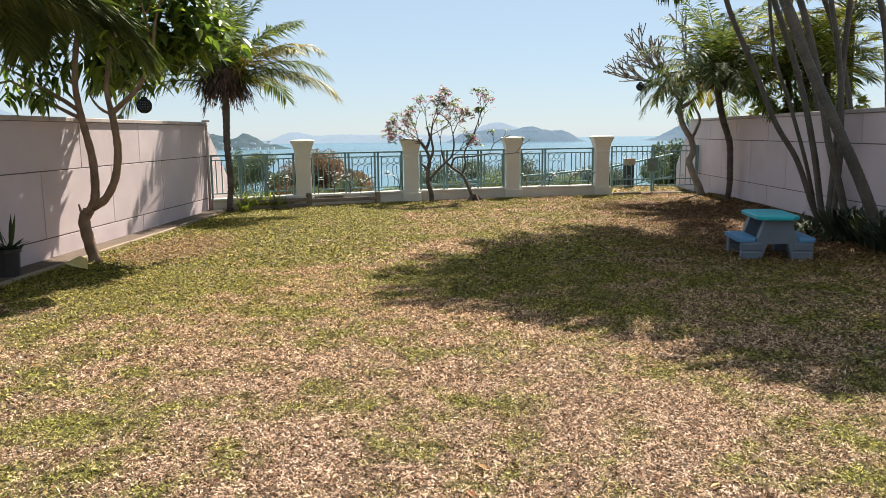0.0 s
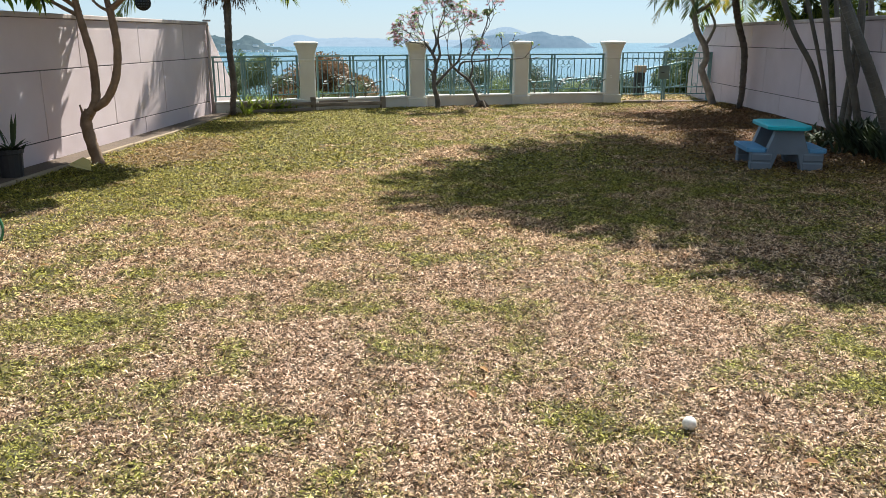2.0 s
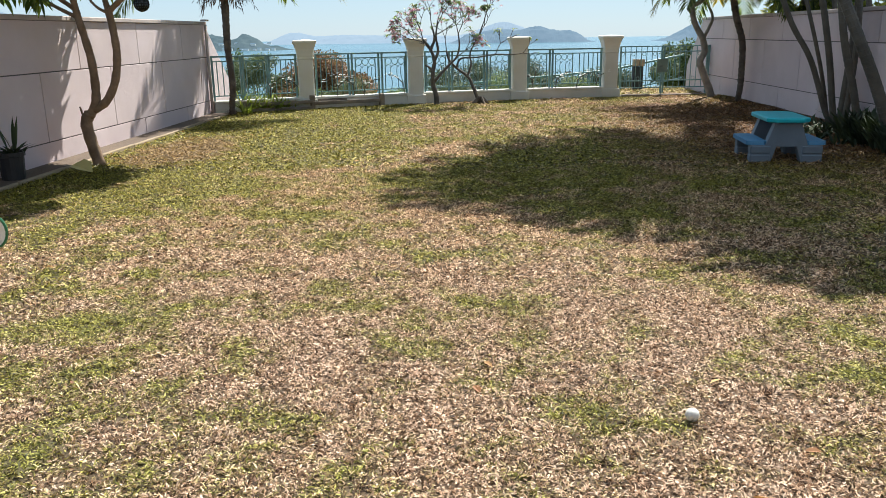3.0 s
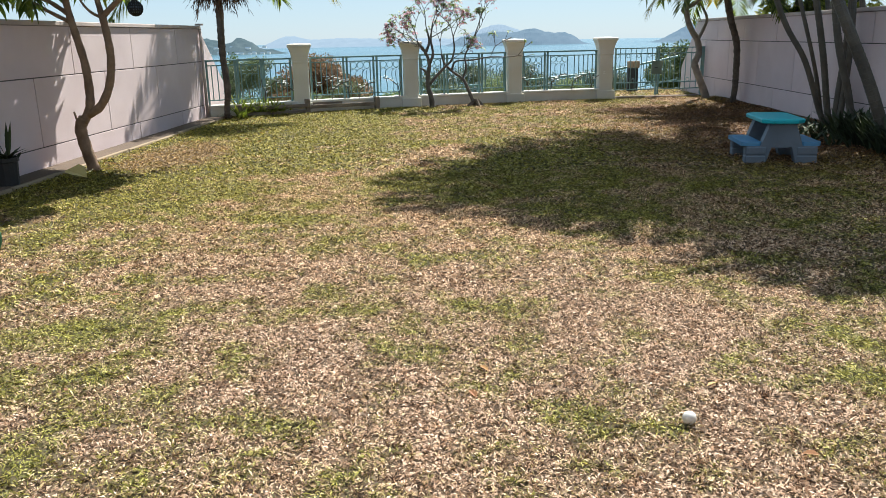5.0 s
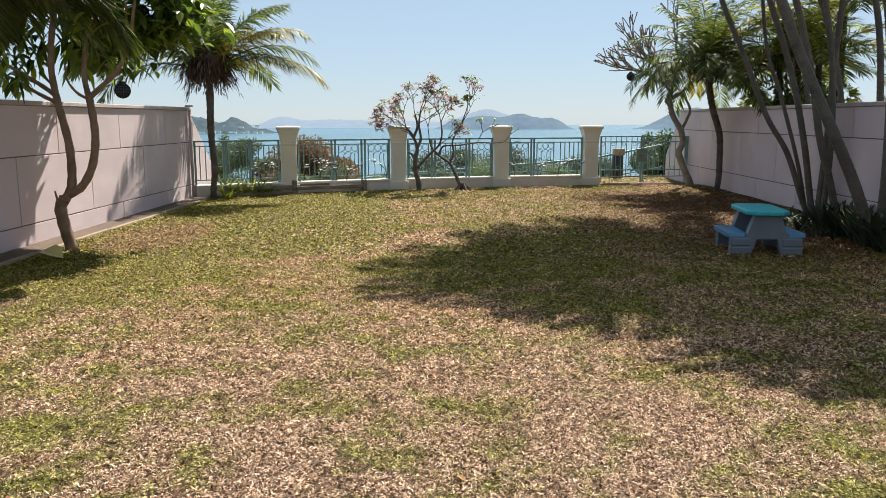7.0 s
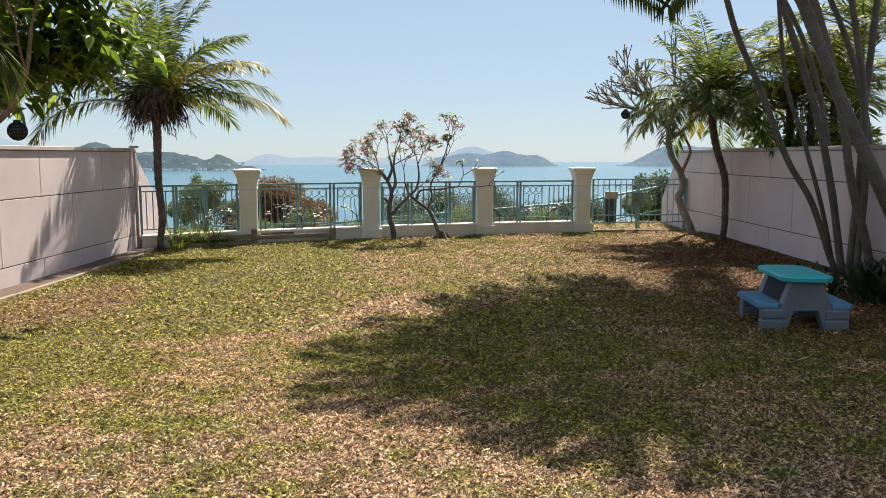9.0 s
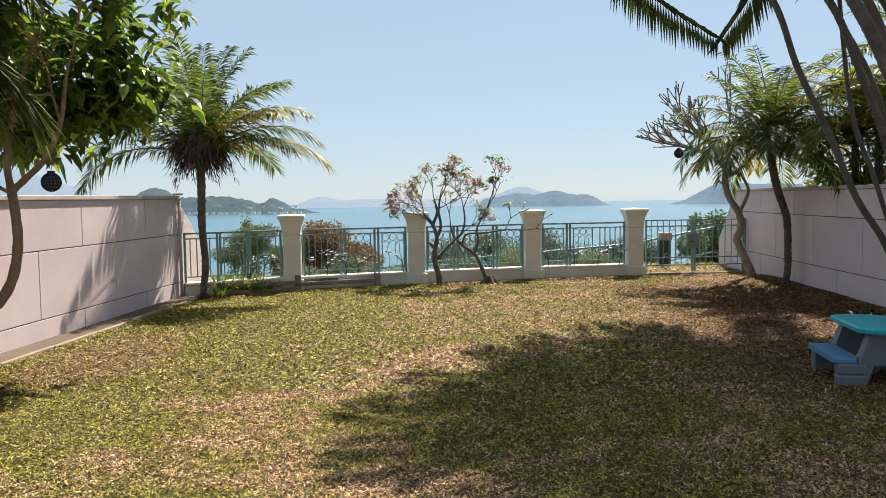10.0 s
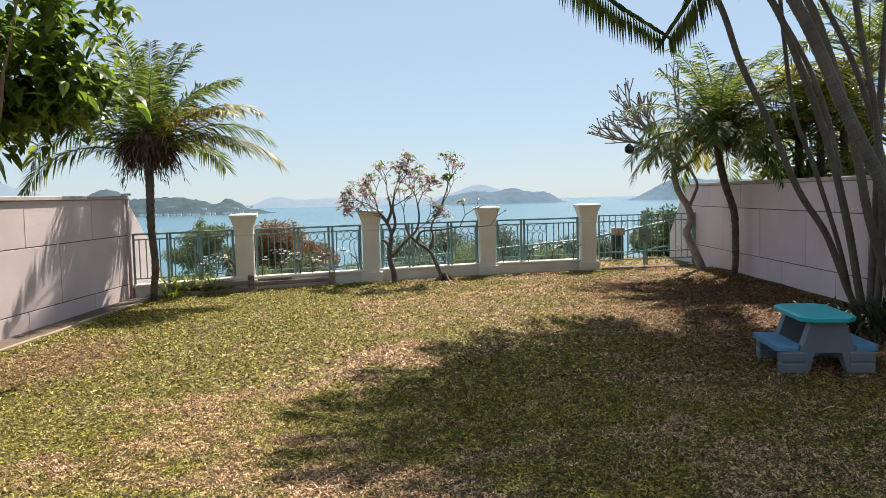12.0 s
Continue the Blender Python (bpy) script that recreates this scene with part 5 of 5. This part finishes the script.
def build_outside():
    bush((-5.0, 27.0, -2.0), (1.75, 1.0, 1.46), "russet", 1500, 0.115, 1, "dense russet brown bush on the slope below the fence", full=0.85, lobes=60, lean=0.5)
    bush((-7.25, 27.5, -2.1), (1.30, 1.0, 1.60), "greybush", 420, 0.085, 2, "flat-topped spreading green tree below the fence", flat=True, lobes=20)
    bush((-11.6, 40.0, -3.6), (0.75, 0.7, 2.2), "bush", 160, 0.13, 9, "dark domed tree top far down the slope")
    bush((-6.2, 25.0, -2.0), (1.1, 0.8, 0.75), "greybush", 240, 0.09, 3, "green bush on the slope")
    bush((-2.9, 25.6, -2.0), (1.3, 0.8, 0.80), "smallleaf", 260, 0.08, 10, "pale dusty scrub on the slope below the fence")
    bush((2.3, 27.0, -2.15), (1.8, 1.0, 1.45), "darkbush", 760, 0.085, 4, "dark green bush on the slope beyond the railing", lobes=30, lean=0.5)
    bush((-0.2, 26.0, -1.95), (1.7, 0.9, 1.32), "darkbush", 640, 0.085, 5, "low dark green bush on the slope", lobes=28)
    bush((-1.9, 25.2, -1.9), (0.8, 0.8, 0.62), "darkbush", 240, 0.08, 6, "low scrubby bush on the slope")
    bush((6.1, 24.6, -1.3), (0.85, 0.8, 1.25), "bush", 330, 0.15, 7, "broad-leaved green shrub outside the gate", 0.5)
    bush((4.3, 28.0, -2.2), (1.5, 0.9, 1.30), "darkbush", 480, 0.09, 8, "dark green bush beyond the gate")
    for i, x in enumerate((-4.9, -3.9, -2.9, -1.9, -0.6, 0.5, 1.6, 2.6)):
        y = 18.75 + 0.33 * (x + 5.3) + 0.25 * (i % 2)
        bush((x, y, -0.35), (0.55, 0.35, 0.30 + 0.08 * (i % 3)), "smallleaf" if i % 2 else "greybush", 60, 0.07, 40 + i, "low twiggy scrub just outside the railing", 0.4)
    # neighbour's garden behind the eastern wall
    for i, (x, y, h, s) in enumerate(((6.6, 18.0, 1.2, 1.0), (6.8, 16.4, 1.2, 1.0), (7.2, 14.6, 0.9, 0.9))):
        b = bush((x, y, 0.0), (0.65 * s, 0.95, h), "hedge", 120, 0.19, 20 + i, "yellow-green hedge shrub behind the wall", 0.42, lobes=16, fill=0.85)
        b["group"] = "hedge behind the wall"
    for i, (x, y, z, ln) in enumerate(((6.4, 17.2, 2.5, 1.7), (6.9, 16.6, 2.6, 1.8), (7.2, 16.4, 3.7, 2.0), (6.5, 16.6, 2.8, 1.7))):
        rnd = random.Random(60 + i)
        ob = thing("garden_palm", (x, y, 0), "bushy feather palm rising behind the wall", "palm tree", "palms behind the wall")
        part("trunk", ring_trunk([(0, 0, -0.1), (0.03, 0, z * 0.5), (0, 0, z)], 0.08, 0.06, rnd), "ringbark", ob)
        for az, el, l2, dr, old in crown_fronds(70 + i, 19, ln, 5, 80, 6):
            put_frond(ob, (0, 0, z), math.radians(az), math.radians(el), l2, dr, 0.44, 0.034, 40, rnd, "palm_old" if old else ("hedge" if i % 2 else "palm"), 0.6)


def build_palms():
    tall = [(180, 20, 2.45, 1.45, 0), (172, 34, 2.45, 1.5, 0), (6, 26, 2.4, 1.3, 1), (14, 40, 2.25, 1.4, 0), (352, 50, 2.3, 1.35, 1), (168, 72, 2.5, 1.1, 0), (70, 84, 2.3, 0.9, 0), (20, 66, 2.15, 1.25, 0), (155, 56, 2.35, 1.5, 0), (200, 50, 2.2, 1.6, 0), (250, 68, 1.9, 0.9, 0), (296, 66, 1.9, 0.9, 0), (335, 46, 2.1, 1.2, 1), (345, 62, 2.1, 1.3, 0), (5, 80, 2.1, 0.8, 0), (100, 86, 2.2, 0.7, 0), (260, 84, 2.2, 0.7, 0), (160, 84, 2.3, 0.7, 0), (90, 58, 2.1, 1.5, 0), (60, 28, 1.9, 1.4, 0), (215, 42, 1.9, 1.2, 0), (345, 30, 2.0, 1.2, 0)]
    feather_palm((-4.90, 16.49, 0), [(0.02, 0, -0.08), (0.04, 0, 0.25), (0.08, 0, 0.6), (0.04, 0, 1.27), (0.05, 0, 1.9), (0.06, 0, 2.42)], 0.056, 0.072, tall, 2.0, "date palm with a brown skirt of dead fronds", 11, 420, 84, 0.48)
    low = crown_fronds(17, 46, 1.95, 5, 88, 11)
    feather_palm((5.33, 17.42, 0.05), [(0.0, 0, -0.1), (0.05, 0, 0.3), (0.05, 0, 0.62), (0.02, 0, 1.2), (-0.14, 0, 1.7), (-0.24, 0, 2.15), (-0.26, 0, 2.45)], 0.056, 0.072, low, 1.6, "dark bushy date palm before of the eastern wall", 12, 160, 52, 0.36)


# ---- things on the lawn ----
def build_picnic_table():
    ob = thing("picnic_table", (3.628, 10.56, 0.0), "child's moulded plastic picnic table, turquoise top and blue seats", "table", turn=-5)
    H = 0.522

    def outline(hw, hl, c, z):
        return [(-hw + c, -hl, z), (hw - c, -hl, z), (hw, -hl + c, z), (hw, hl - c, z), (hw - c, hl, z), (-hw + c, hl, z), (-hw, hl - c, z), (-hw, -hl + c, z)]
    g = Geo()
    g.loft([outline(0.225, 0.435, 0.09, H - 0.055), outline(0.242, 0.452, 0.095, H - 0.045), outline(0.245, 0.455, 0.095, H - 0.012), outline(0.235, 0.445, 0.09, H), outline(0.18, 0.39, 0.08, H + 0.002)])
    part("tabletop", g, "turquoise", ob, "turquoise plastic top with cut corners")
    for s in (-1, 1):
        g = Geo()
        x0, x1 = sorted((s * 0.222, s * 0.448))
        c = 0.03
        ring = [(x0 + c, -0.36), (x1 - c, -0.36), (x1, -0.33), (x1, 0.33), (x1 - c, 0.36), (x0 + c, 0.36), (x0, 0.33), (x0, -0.33)]
        g.loft([[(x, y, 0.205) for x, y in ring], [(x, y, 0.235) for x, y in ring], [(x * 1.0, y * 0.985, 0.252) for x, y in ring]])
        part("seat", g, "seatblue", ob, "blue plastic bench seat")
    for s in (-1, 1):
        y0, y1 = sorted((s * 0.27, s * 0.385))
        # arch-shaped end frame: two sloping legs joined under the top, with a foot block under each seat
        g = Geo()
        prof = [(-0.40, 0.0), (-0.17, 0.0), (-0.115, 0.19), (0.115, 0.19), (0.17, 0.0), (0.40, 0.0), (0.40, 0.20), (0.235, 0.205), (0.145, H - 0.055), (-0.145, H - 0.055), (-0.235, 0.205), (-0.40, 0.20)]
        quads = [(0, 1, 10, 11), (1, 2, 9, 10), (2, 3, 8, 9), (3, 4, 7, 8), (4, 5, 6, 7)]
        n = len(prof)
        for y in (y0, y1):
            g.v += [(x, y, z) for x, z in prof]
        for q in quads:
            g.f.append(q)
            g.f.append(tuple(i + n for i in reversed(q)))
        for i in range(n):
            j = (i + 1) % n
            g.f.append((i, i + n, j + n, j))
        end = part("end_frame", g, "greyplastic", ob)
        for q in (-1, 1):
            g = Geo()
            x0, x1 = sorted((q * 0.172, q * 0.406))
            g.box(x0, x1, y0 - 0.008, y1 + 0.008, 0.0, 0.094, 0.012)
            g.box(x0, x1, y0 - 0.008, y1 + 0.008, 0.106, 0.198, 0.012)
            part("foot", g, "greyplastic", end, "ribbed grey plastic foot")


def build_small_things():
    rnd = random.Random(9)
    g = Geo()
    g.ball((0, 0, 0), 0.028, seg=20, rows=14)
    solid("ball", g, "ball", "small scuffed white plastic ball in the grass", "ball", (0.812, 3.77, 0.034), smooth=True)
    g = Geo()
    for k, (dx, dy, az, ln) in enumerate(((0, 0, -0.5, 0.36),)):
        g.leaf(Vector((dx, dy, 0.12)), Vector((math.cos(az), math.sin(az), -0.12)), ln, 0.24, Vector((0.2, -0.5, 1)), 0.05, 0.5)
    solid("fallen_leaf", g, "fallen", "large fallen yellow leaf lying on the grass", "leaf", (-4.68, 9.66, 0))
    pot = thing("potted_plant", (-5.15, 9.26, 0.030), "dark potted plant with long strap leaves by the wall", "potted plant")
    g = Geo()
    g.loft([[(r * math.cos(a), r * math.sin(a), z) for a in (2 * math.pi * k / 16 for k in range(16))] for r, z in ((0.12, 0), (0.135, 0.25), (0.15, 0.26), (0.15, 0.30), (0.135, 0.30), (0.13, 0.27))])
    part("pot", g, "pot", pot)
    g = Geo()
    for k in range(26):
        az = rnd.uniform(0, 6.28)
        long = k < 4
        g.leaf(Vector((rnd.gauss(0, 0.04), rnd.gauss(0, 0.04), 0.27)), Vector((math.cos(az) * (0.35 if long else 0.9), math.sin(az) * (0.35 if long else 0.9), 1.0 if long else 0.6)), 0.55 if long else rnd.uniform(0.16, 0.3), 0.045, Vector((0, 0, 1)), 0.15)
    part("foliage", g, "darkleaf", pot, kind="stuff")
    disc = thing("flying_disc", (-3.66, 6.42, 0.02), "white disc with a green rim standing in the grass", "toy")
    g = Geo()
    g.loft([[(0.11 * math.cos(a), y, 0.125 + 0.125 * math.sin(a)) for a in (2 * math.pi * k / 24 for k in range(24))] for y in (-0.008, 0.008)])
    part("plate", g, "white", disc)
    g = Geo()
    n0 = 24
    g.tube([(0.113 * math.cos(2 * math.pi * k / n0), 0, 0.125 + 0.128 * math.sin(2 * math.pi * k / n0)) for k in range(n0 + 1)], 0.011, 6, False)
    part("rim", g, "green_rim", disc)
    # old timber edging of the planting bed
    bed = thing("timber_edging", (-4.74, 16.93, 0), "weathered low timber edging of the planting bed", "edging", turn=24.5)
    for nm, x0, x1, y, z0, z1 in (("board", 0.0, 1.42, 0.0, 0.0, 0.075), ("board", 0.0, 1.42, 0.02, 0.125, 0.195), ("board", 1.44, 2.95, 0.03, 0.09, 0.165), ("board", 1.30, 2.95, 0.20, 0.15, 0.23), ("board", 0.6, 1.5, 0.22, 0.16, 0.24)):
        g = Geo()
        g.box(x0, x1, y - 0.035, y + 0.035, z0, z1, 0.008)
        part(nm, g, "timber", bed)
    for x, y, h in ((-0.02, 0.0, 0.24), (1.42, 0.08, 0.29), (2.95, 0.04, 0.27)):
        g = Geo()
        g.box(x - 0.05, x + 0.05, y - 0.06, y + 0.06, -0.1, h, 0.012)
        part("post", g, "timber", bed)
    for i, (x, y, s) in enumerate(((-4.62, 17.10, 1.3), (-4.45, 17.18, 1.2), (-4.22, 17.28, 1.1), (-4.0, 17.38, 0.9), (-4.78, 17.04, 1.4), (-4.62, 16.62, 0.7), (-4.1, 17.33, 1.0), (-4.35, 17.22, 1.2))):
        ob = thing("strap_leaf_plant", (x, y, 0.0), "yellow-green strap-leaved plant in the bed", "plant", "bed plants")
        g = Geo()
        for k in range(38):
            az = rnd.uniform(0, 6.28)
            e = rnd.uniform(0.6, 1.5)
            g.leaf(Vector((rnd.gauss(0, 0.05), rnd.gauss(0, 0.05), 0)), Vector((math.cos(az) * math.cos(e), math.sin(az) * math.cos(e), math.sin(e))), rnd.uniform(0.26, 0.54) * s, 0.042, Vector((0, 0, 1)), rnd.uniform(0.15, 0.5))
        part("foliage", g, "strap", ob, kind="stuff")
    # thin flowering twigs leaning on the fence
    spots = [(-3.32, 17.62, 0.62, 1), (-3.72, 17.50, 0.5, -1), (-3.0, 17.75, 0.5, 1), (-2.65, 17.95, 0.55, -1), (-2.45, 18.05, 0.45, 1), (-1.60, 18.38, 0.55, -1), (1.32, 19.42, 0.5, -1), (1.85, 19.55, 0.5, 1), (2.35, 19.62, 0.45, 1), (2.82, 19.68, 0.5, 1), (-4.3, 17.35, 0.6, 1)]
    for i, (x, y, h, s) in enumerate(spots):
        ob = thing("flowering_twig", (x, float(np.interp(x, [ENDS[0][0]] + [p[0] for p in PIERS], [ENDS[0][1]] + [p[1] for p in PIERS])) - 0.09, 0.25), "thin dark twig with small white flowers on the plinth", "flower stem", "flowering twigs")
        g = Geo()
        h *= 0.72
        stem = [(0, 0, -0.01), (0.02 * s, 0, h * 0.45), (0.05 * s, 0, h * 0.6), (0.22 * s, 0.02, h * 0.95), (0.36 * s, 0.02, h * 1.02)]
        g.tube(smoothed(stem, 3), 0.010, 5)
        g.tube([(0.03 * s, 0, h * 0.5), (-0.04 * s, 0, h * 0.8), (-0.05 * s, 0, h * 1.1)], 0.007, 5)
        stalk = part("stem", g, "palmbark", ob)
        fl = Geo()
        for k in range(13):
            q = Vector(smoothed(stem, 3)[rnd.randrange(6, 13)]) + Vector((rnd.gauss(0, 0.03), rnd.gauss(0, 0.03), rnd.gauss(0.02, 0.03)))
            for j in range(5):
                az = j * 1.257
                fl.leaf(q, Vector((math.cos(az), math.sin(az) * 0.6, 0.5)), 0.036, 0.030, Vector((0, -0.4, 1)), 0.1)
        part("blossom", fl, "white", stalk, "small white flowers", kind="stuff")
    lit = Geo()
    for k in range(420):
        if k < 230:
            x, y = rnd.uniform(2.2, 5.4), rnd.uniform(9.5, 18.5)
        elif k < 330:
            x, y = rnd.gauss(-4.0, 0.6), rnd.uniform(10.5, 16.5)
        else:
            x, y = rnd.uniform(-4.5, 4.5), rnd.uniform(3, 17)
        az = rnd.uniform(0, 6.28)
        lit.leaf(Vector((x, y, ground_height(x, y) + rnd.uniform(0.015, 0.035))), Vector((math.cos(az), math.sin(az), rnd.uniform(-0.1, 0.25))), rnd.uniform(0.04, 0.10), rnd.uniform(0.018, 0.04), Vector((rnd.uniform(-.4, .4), rnd.uniform(-.4, .4), 1)), 0.1, 0.5)
    solid("leaf_litter", lit, "litter", "scattered dry brown and yellow leaves on the lawn", "leaf litter", kind="stuff")


# ---- turf ----
def turf(name, x0, x1, y0, y1, per_m2, length, width, seed, label, tuft=0.034, fence=True):
    """Short blades growing out of tufts, mostly lying over; each is one bent sliver."""
    rng = np.random.default_rng(seed)
    nx, ny = max(1, int((x1 - x0) / tuft)), max(1, int((y1 - y0) / tuft))
    n = int((x1 - x0) * (y1 - y0) * per_m2)
    ci, cj = rng.integers(0, nx, n), rng.integers(0, ny, n)
    jx, jy = rng.uniform(-0.5, 0.5, (nx, ny)), rng.uniform(-0.5, 0.5, (nx, ny))
    tall = rng.uniform(0.65, 1.3, (nx, ny))
    r, out = np.abs(rng.normal(0, 0.30, n)) * tuft, rng.uniform(0, 2 * np.pi, n)
    x = x0 + (ci + 0.5 + jx[ci, cj]) * (x1 - x0) / nx + r * np.cos(out)
    y = y0 + (cj + 0.5 + jy[ci, cj]) * (y1 - y0) / ny + r * np.sin(out)
    h = tall[ci, cj]
    line_x = [ENDS[0][0]] + [p[0] for p in PIERS] + [ENDS[1][0]]
    line_y = [ENDS[0][1]] + [p[1] for p in PIERS] + [ENDS[1][1]]
    keep = (x > x0) & (x < x1)
    if fence:
        keep &= y < np.interp(x, line_x, line_y) - 0.15
    x, y, h, out = x[keep], y[keep], h[keep], out[keep]
    z = np.where((x > 4.3) & (y > 10.5), 0.10 * np.clip((x - 4.3) / 1.2, 0, 1) * np.clip((y - 10.5) / 2.5, 0, 1) * np.clip((20.2 - y) / 1.5, 0, 1), 0.0)
    n = len(x)
    az, el = out + rng.normal(0, 0.9, n), rng.beta(1.3, 2.2, n) * 1.35
    ln = length * h * rng.uniform(0.5, 1.3, n)
    w = width * rng.uniform(0.6, 1.3, n)
    root = np.stack([x, y, z + rng.uniform(-0.004, 0.012, n)], 1)
    d = np.stack([np.cos(az) * np.cos(el), np.sin(az) * np.cos(el), np.sin(el)], 1) * ln[:, None]
    twist = rng.uniform(-0.9, 0.9, n)
    side = np.stack([-np.sin(az) * np.cos(twist), np.cos(az) * np.cos(twist), np.sin(twist)], 1) * (w / 2)[:, None]
    turn = az + rng.uniform(-1.5, 1.5, n)
    bend = np.stack([np.cos(turn), np.sin(turn), -rng.uniform(0, 0.9, n)], 1) * (ln * 0.34)[:, None]
    mid = root + d * 0.55
    tip = root + d + bend
    tip[:, 2] = np.maximum(tip[:, 2], z + 0.002)
    v = np.empty((n, 4, 3), np.float32)
    v[:, 0], v[:, 1], v[:, 2], v[:, 3] = root, mid + side, tip, mid - side
    me = bpy.data.meshes.new(name)
    me.vertices.add(4 * n)
    me.vertices.foreach_set("co", v.ravel())
    me.loops.add(4 * n)
    me.loops.foreach_set("vertex_index", np.arange(4 * n, dtype=np.int32))
    me.polygons.add(n)
    me.polygons.foreach_set("loop_start", np.arange(0, 4 * n, 4, dtype=np.int32))
    me.polygons.foreach_set("loop_total", np.full(n, 4, np.int32))
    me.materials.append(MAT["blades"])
    me.update()
    me.validate()
    return tagged(new(name, me), label, "grass", kind="stuff")


def build_turf():
    turf("lawn_grass", -2.6, 2.6, 2.4, 5.6, 19200, 0.0210, 0.0072, 1, "short dry straw-coloured turf with green tufts", 0.026)
    turf("lawn_grass", -4.93, 5.5, -2.9, 2.4, 1300, 0.055, 0.024, 6, "dry turf behind the walk")
    turf("lawn_grass", -4.93, -2.6, 2.4, 4.0, 3200, 0.048, 0.018, 7, "dry turf beside the wall")
    turf("lawn_grass", 2.6, 5.5, 2.4, 4.0, 3200, 0.048, 0.018, 8, "dry turf beside the wall")
    turf("lawn_grass", -4.93, -2.6, 4.0, 9.9, 6700, 0.028, 0.0101, 2, "dry turf turning green beside the wall")
    turf("lawn_grass", -2.6, 2.6, 5.6, 9.9, 10500, 0.027, 0.0094, 3, "short dry turf in the middle of the lawn")
    turf("lawn_grass", 2.6, 5.5, 4.0, 9.9, 6300, 0.029, 0.0104, 4, "dry turf with red-brown litter under palms")
    turf("lawn_grass", -4.93, 5.5, 9.9, 20.2, 2800, 0.037, 0.0158, 5, "turf towards the fence, greener beside the wall", 0.045)
    turf("weeds", 3.4, 5.5, 20.5, 22.6, 900, 0.11, 0.016, 9, "rough yellow-green weeds on the path outside the gate", 0.09, False)


build_ground()
build_distance()
build_walls()
build_fence()
build_lower_rail()
build_west_tree()
build_palm_clump()
build_palms()
build_frangipani()
build_flowering_shrubs()
build_outside()
build_picnic_table()
build_small_things()
build_turf()
